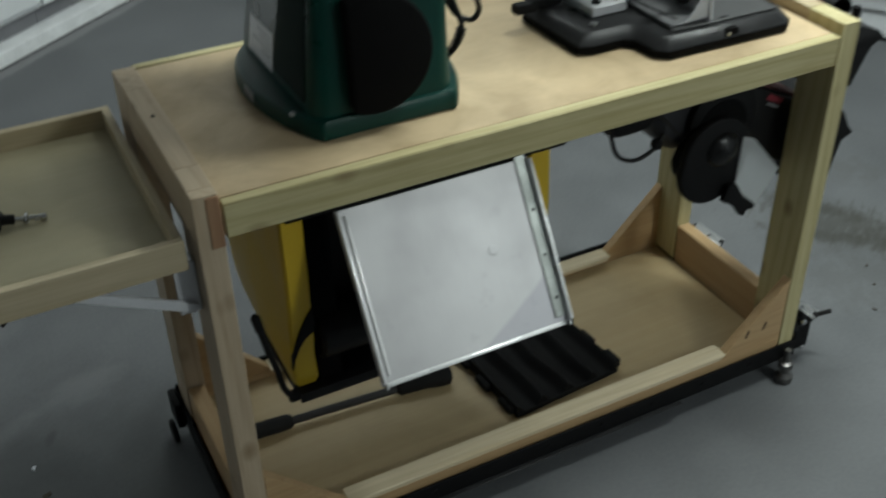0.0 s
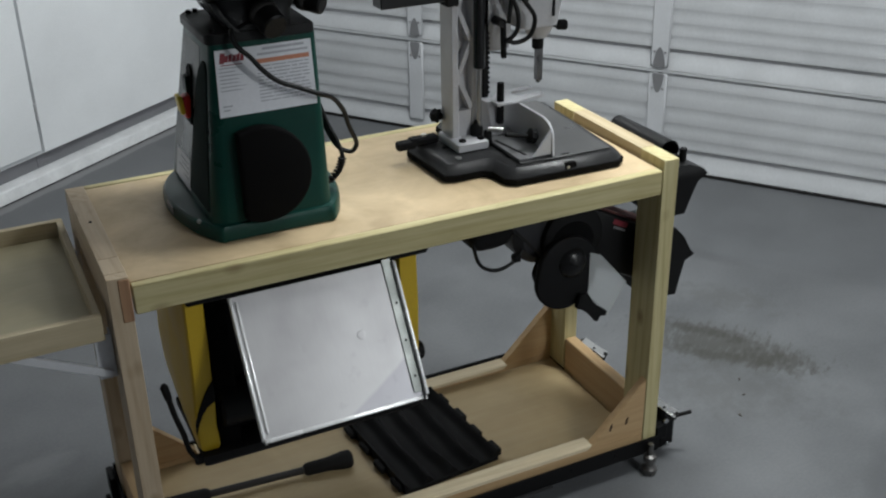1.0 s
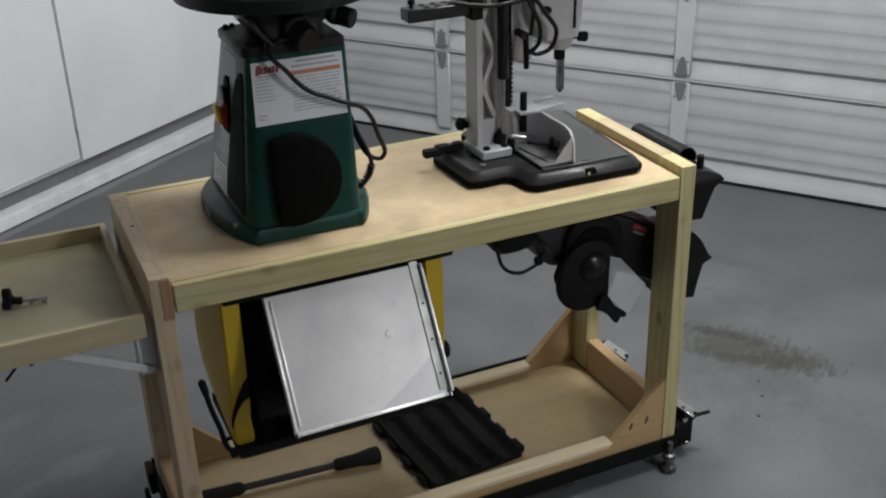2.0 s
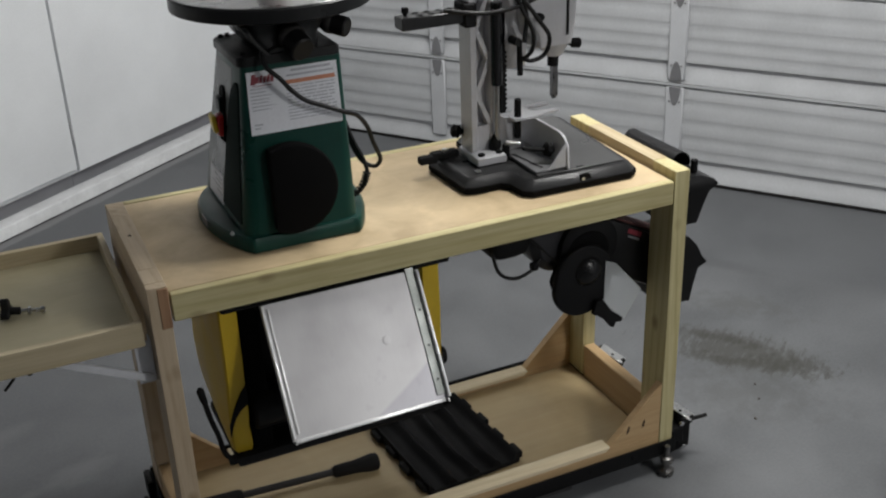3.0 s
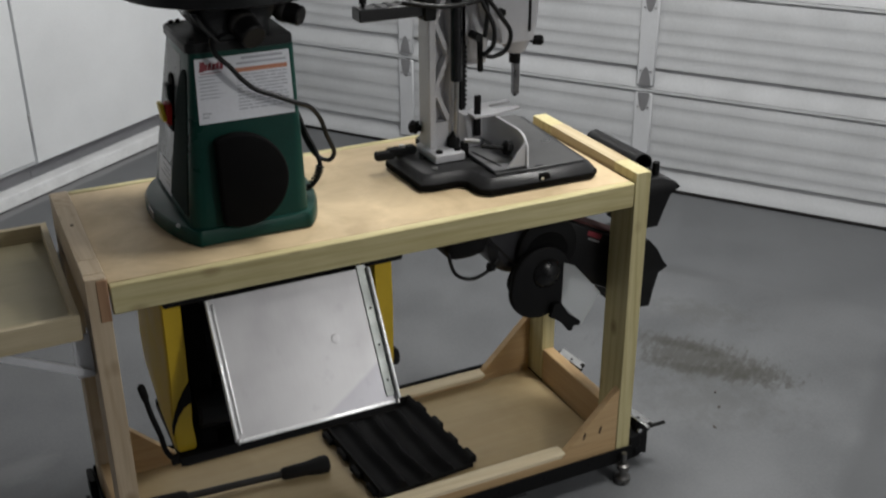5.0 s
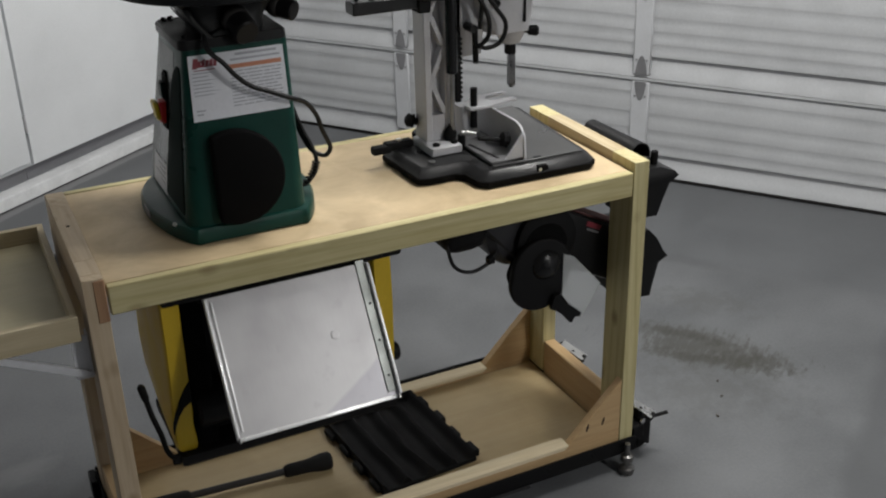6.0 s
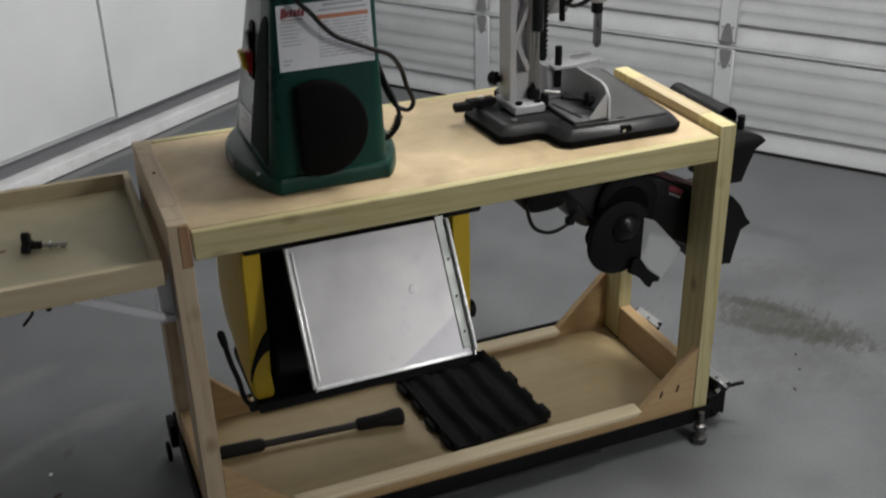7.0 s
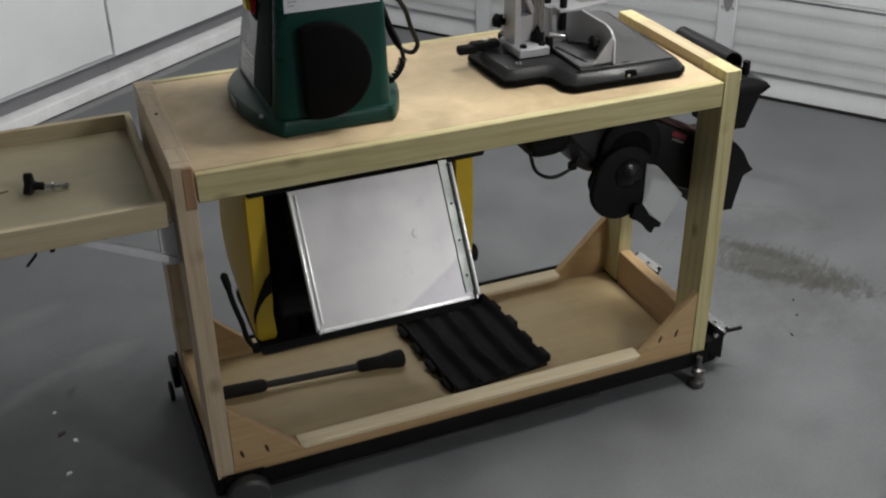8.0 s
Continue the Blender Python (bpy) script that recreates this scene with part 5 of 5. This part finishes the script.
pipe = single("dust_pipe", merged(*[loft([[Vector((1.254 + r * math.cos(q), y, 0.800 + r * math.sin(q))) for q in np.linspace(0, math.tau, 28, endpoint=False)] for y, r in ((0.285, 0.024), (0.082, 0.027), (0.082, 0.024), (0.2, 0.0225))], cap=False)]), BLACK, "short black plastic pipe clipped along the end rail", "pipe", at=(1.254, 0.18, 0.775))

# ---- on the shelf ----
bar = thing("extension_handle", (0.29, 0.260, SHELF), "black handle bar with two thick grips lying on the shelf", "handle bar")
A, B = Vector((0.070, 0.276, SHELF + 0.0165)), Vector((0.513, 0.244, SHELF + 0.0165))
at = lambda t: tuple(A.lerp(B, t))  # noqa: E731
part("rod", rod(at(0.02), at(0.85), 0.0085), surf("dark_steel", (0.022, 0.020, 0.019), 0.6, 0.2), bar, "dark steel rod")
part("grip", turned(at(0.0), at(0.235), [(0, 0.012), (0.04, 0.016), (0.9, 0.016), (1, 0.012)], 20), RUBBER, bar, "black rubber grip")
part("grip", turned(at(0.735), at(1.0), [(0, 0.011), (0.06, 0.0155), (0.5, 0.0165), (0.8, 0.022), (0.95, 0.022), (1, 0.016)], 20), RUBBER, bar, "flared black rubber grip")

mat = thing("ribbed_tray", (0.69, 0.25, SHELF), "black ribbed plastic drip tray lying on the shelf", "plastic tray")
place = Matrix.Translation((0.690, 0.247, SHELF + 0.001)) @ Matrix.Rotation(radians(4.5), 4, "Z")


def ribbed_pan():
    """A thin pan with four wavy channels, their ridges wandering a little from side to side."""
    bm = bmesh.new()
    nx, ny, half_x, half_y = 65, 25, 0.126, 0.160
    top = []
    for i in range(nx):
        s = i / (nx - 1)
        col = []
        for j in range(ny):
            y = -half_y + 2 * half_y * j / (ny - 1)
            sway = 0.06 * math.sin(19 * y + 0.7 + 3 * s) + 0.035 * math.sin(47 * y + 9 * s)
            f = (s * 4 + sway * math.sin(math.pi * s)) % 1.0
            z = 0.005 + 0.024 * (0.5 + 0.5 * math.cos(math.tau * f)) ** 2.6
            col.append(bm.verts.new((-half_x + 2 * half_x * s, y, z)))
        top.append(col)
    low = [[bm.verts.new((p.co.x, p.co.y, 0.001)) for p in (c[0], c[-1])] for c in top]
    for i in range(nx - 1):
        for j in range(ny - 1):
            bm.faces.new((top[i][j], top[i + 1][j], top[i + 1][j + 1], top[i][j + 1]))
        bm.faces.new((top[i][0], low[i][0], low[i + 1][0], top[i + 1][0]))
        bm.faces.new((top[i][-1], top[i + 1][-1], low[i + 1][1], low[i][1]))
        bm.faces.new((low[i][0], low[i][1], low[i + 1][1], low[i + 1][0]))
    for i in (0, nx - 1):
        bm.faces.new([*top[i], low[i][1], low[i][0]])
    bmesh.ops.recalc_face_normals(bm, faces=bm.faces[:])
    return bm


part("pan", moved(ribbed_pan(), place), BLACKMATT, mat)
for y, h in ((-0.164, 0.012), (0.160, 0.026)):
    part("end_wall", moved(box(-0.126, 0.128, y, y + 0.004, 0.001, h, 0.001), place), BLACKMATT, mat)
for k, y in enumerate((-0.13, -0.05, 0.03, 0.11)):
    part("tab", moved(box(0.1262, 0.143 - 0.004 * (k % 2), y - 0.026, y + 0.018, 0.004, 0.025, 0.003), place), BLACKMATT, mat)
    part("tab", moved(box(-0.137 - 0.003 * (k % 2), -0.1262, y - 0.022, y + 0.024, 0.004, 0.020, 0.003), place), BLACKMATT, mat)

# small litter on the floor
for x, y, r, a in ((-0.30, 0.40, 0.012, 30), (1.548, 0.063, 0.006, 80), (1.62, 0.135, 0.005, 10), (1.66, 0.20, 0.005, 50)):
    single("wood_chip", moved(prism([(x - r, y - r * 0.4), (x + r * 0.8, y - r * 0.5), (x + r, y + r * 0.2), (x - r * 0.3, y + r * 0.5)], "xy", 0.0005, 0.003, 0.0003), about((x, y, 0), a, "Z")), surf("dark_chip", (0.05, 0.04, 0.03), 0.8), "small dark wood chip lying on the concrete floor", "wood chip", at=(x, y, 0), group="chips on the floor")
for x, y, r, a in ((-0.296, 0.250, 0.008, 15), (-0.308, 0.488, 0.006, 60), (-0.270, 0.363, 0.008, 100)):
    single("paint_fleck", moved(prism([(x - r, y - r * 0.6), (x + r * 0.8, y - r * 0.5), (x + r, y + r * 0.4), (x - r * 0.3, y + r * 0.7)], "xy", 0.0005, 0.0018), about((x, y, 0), a, "Z")), PAPER, "small pale paint fleck on the concrete floor", "paint fleck", at=(x, y, 0), group="flecks on the floor")
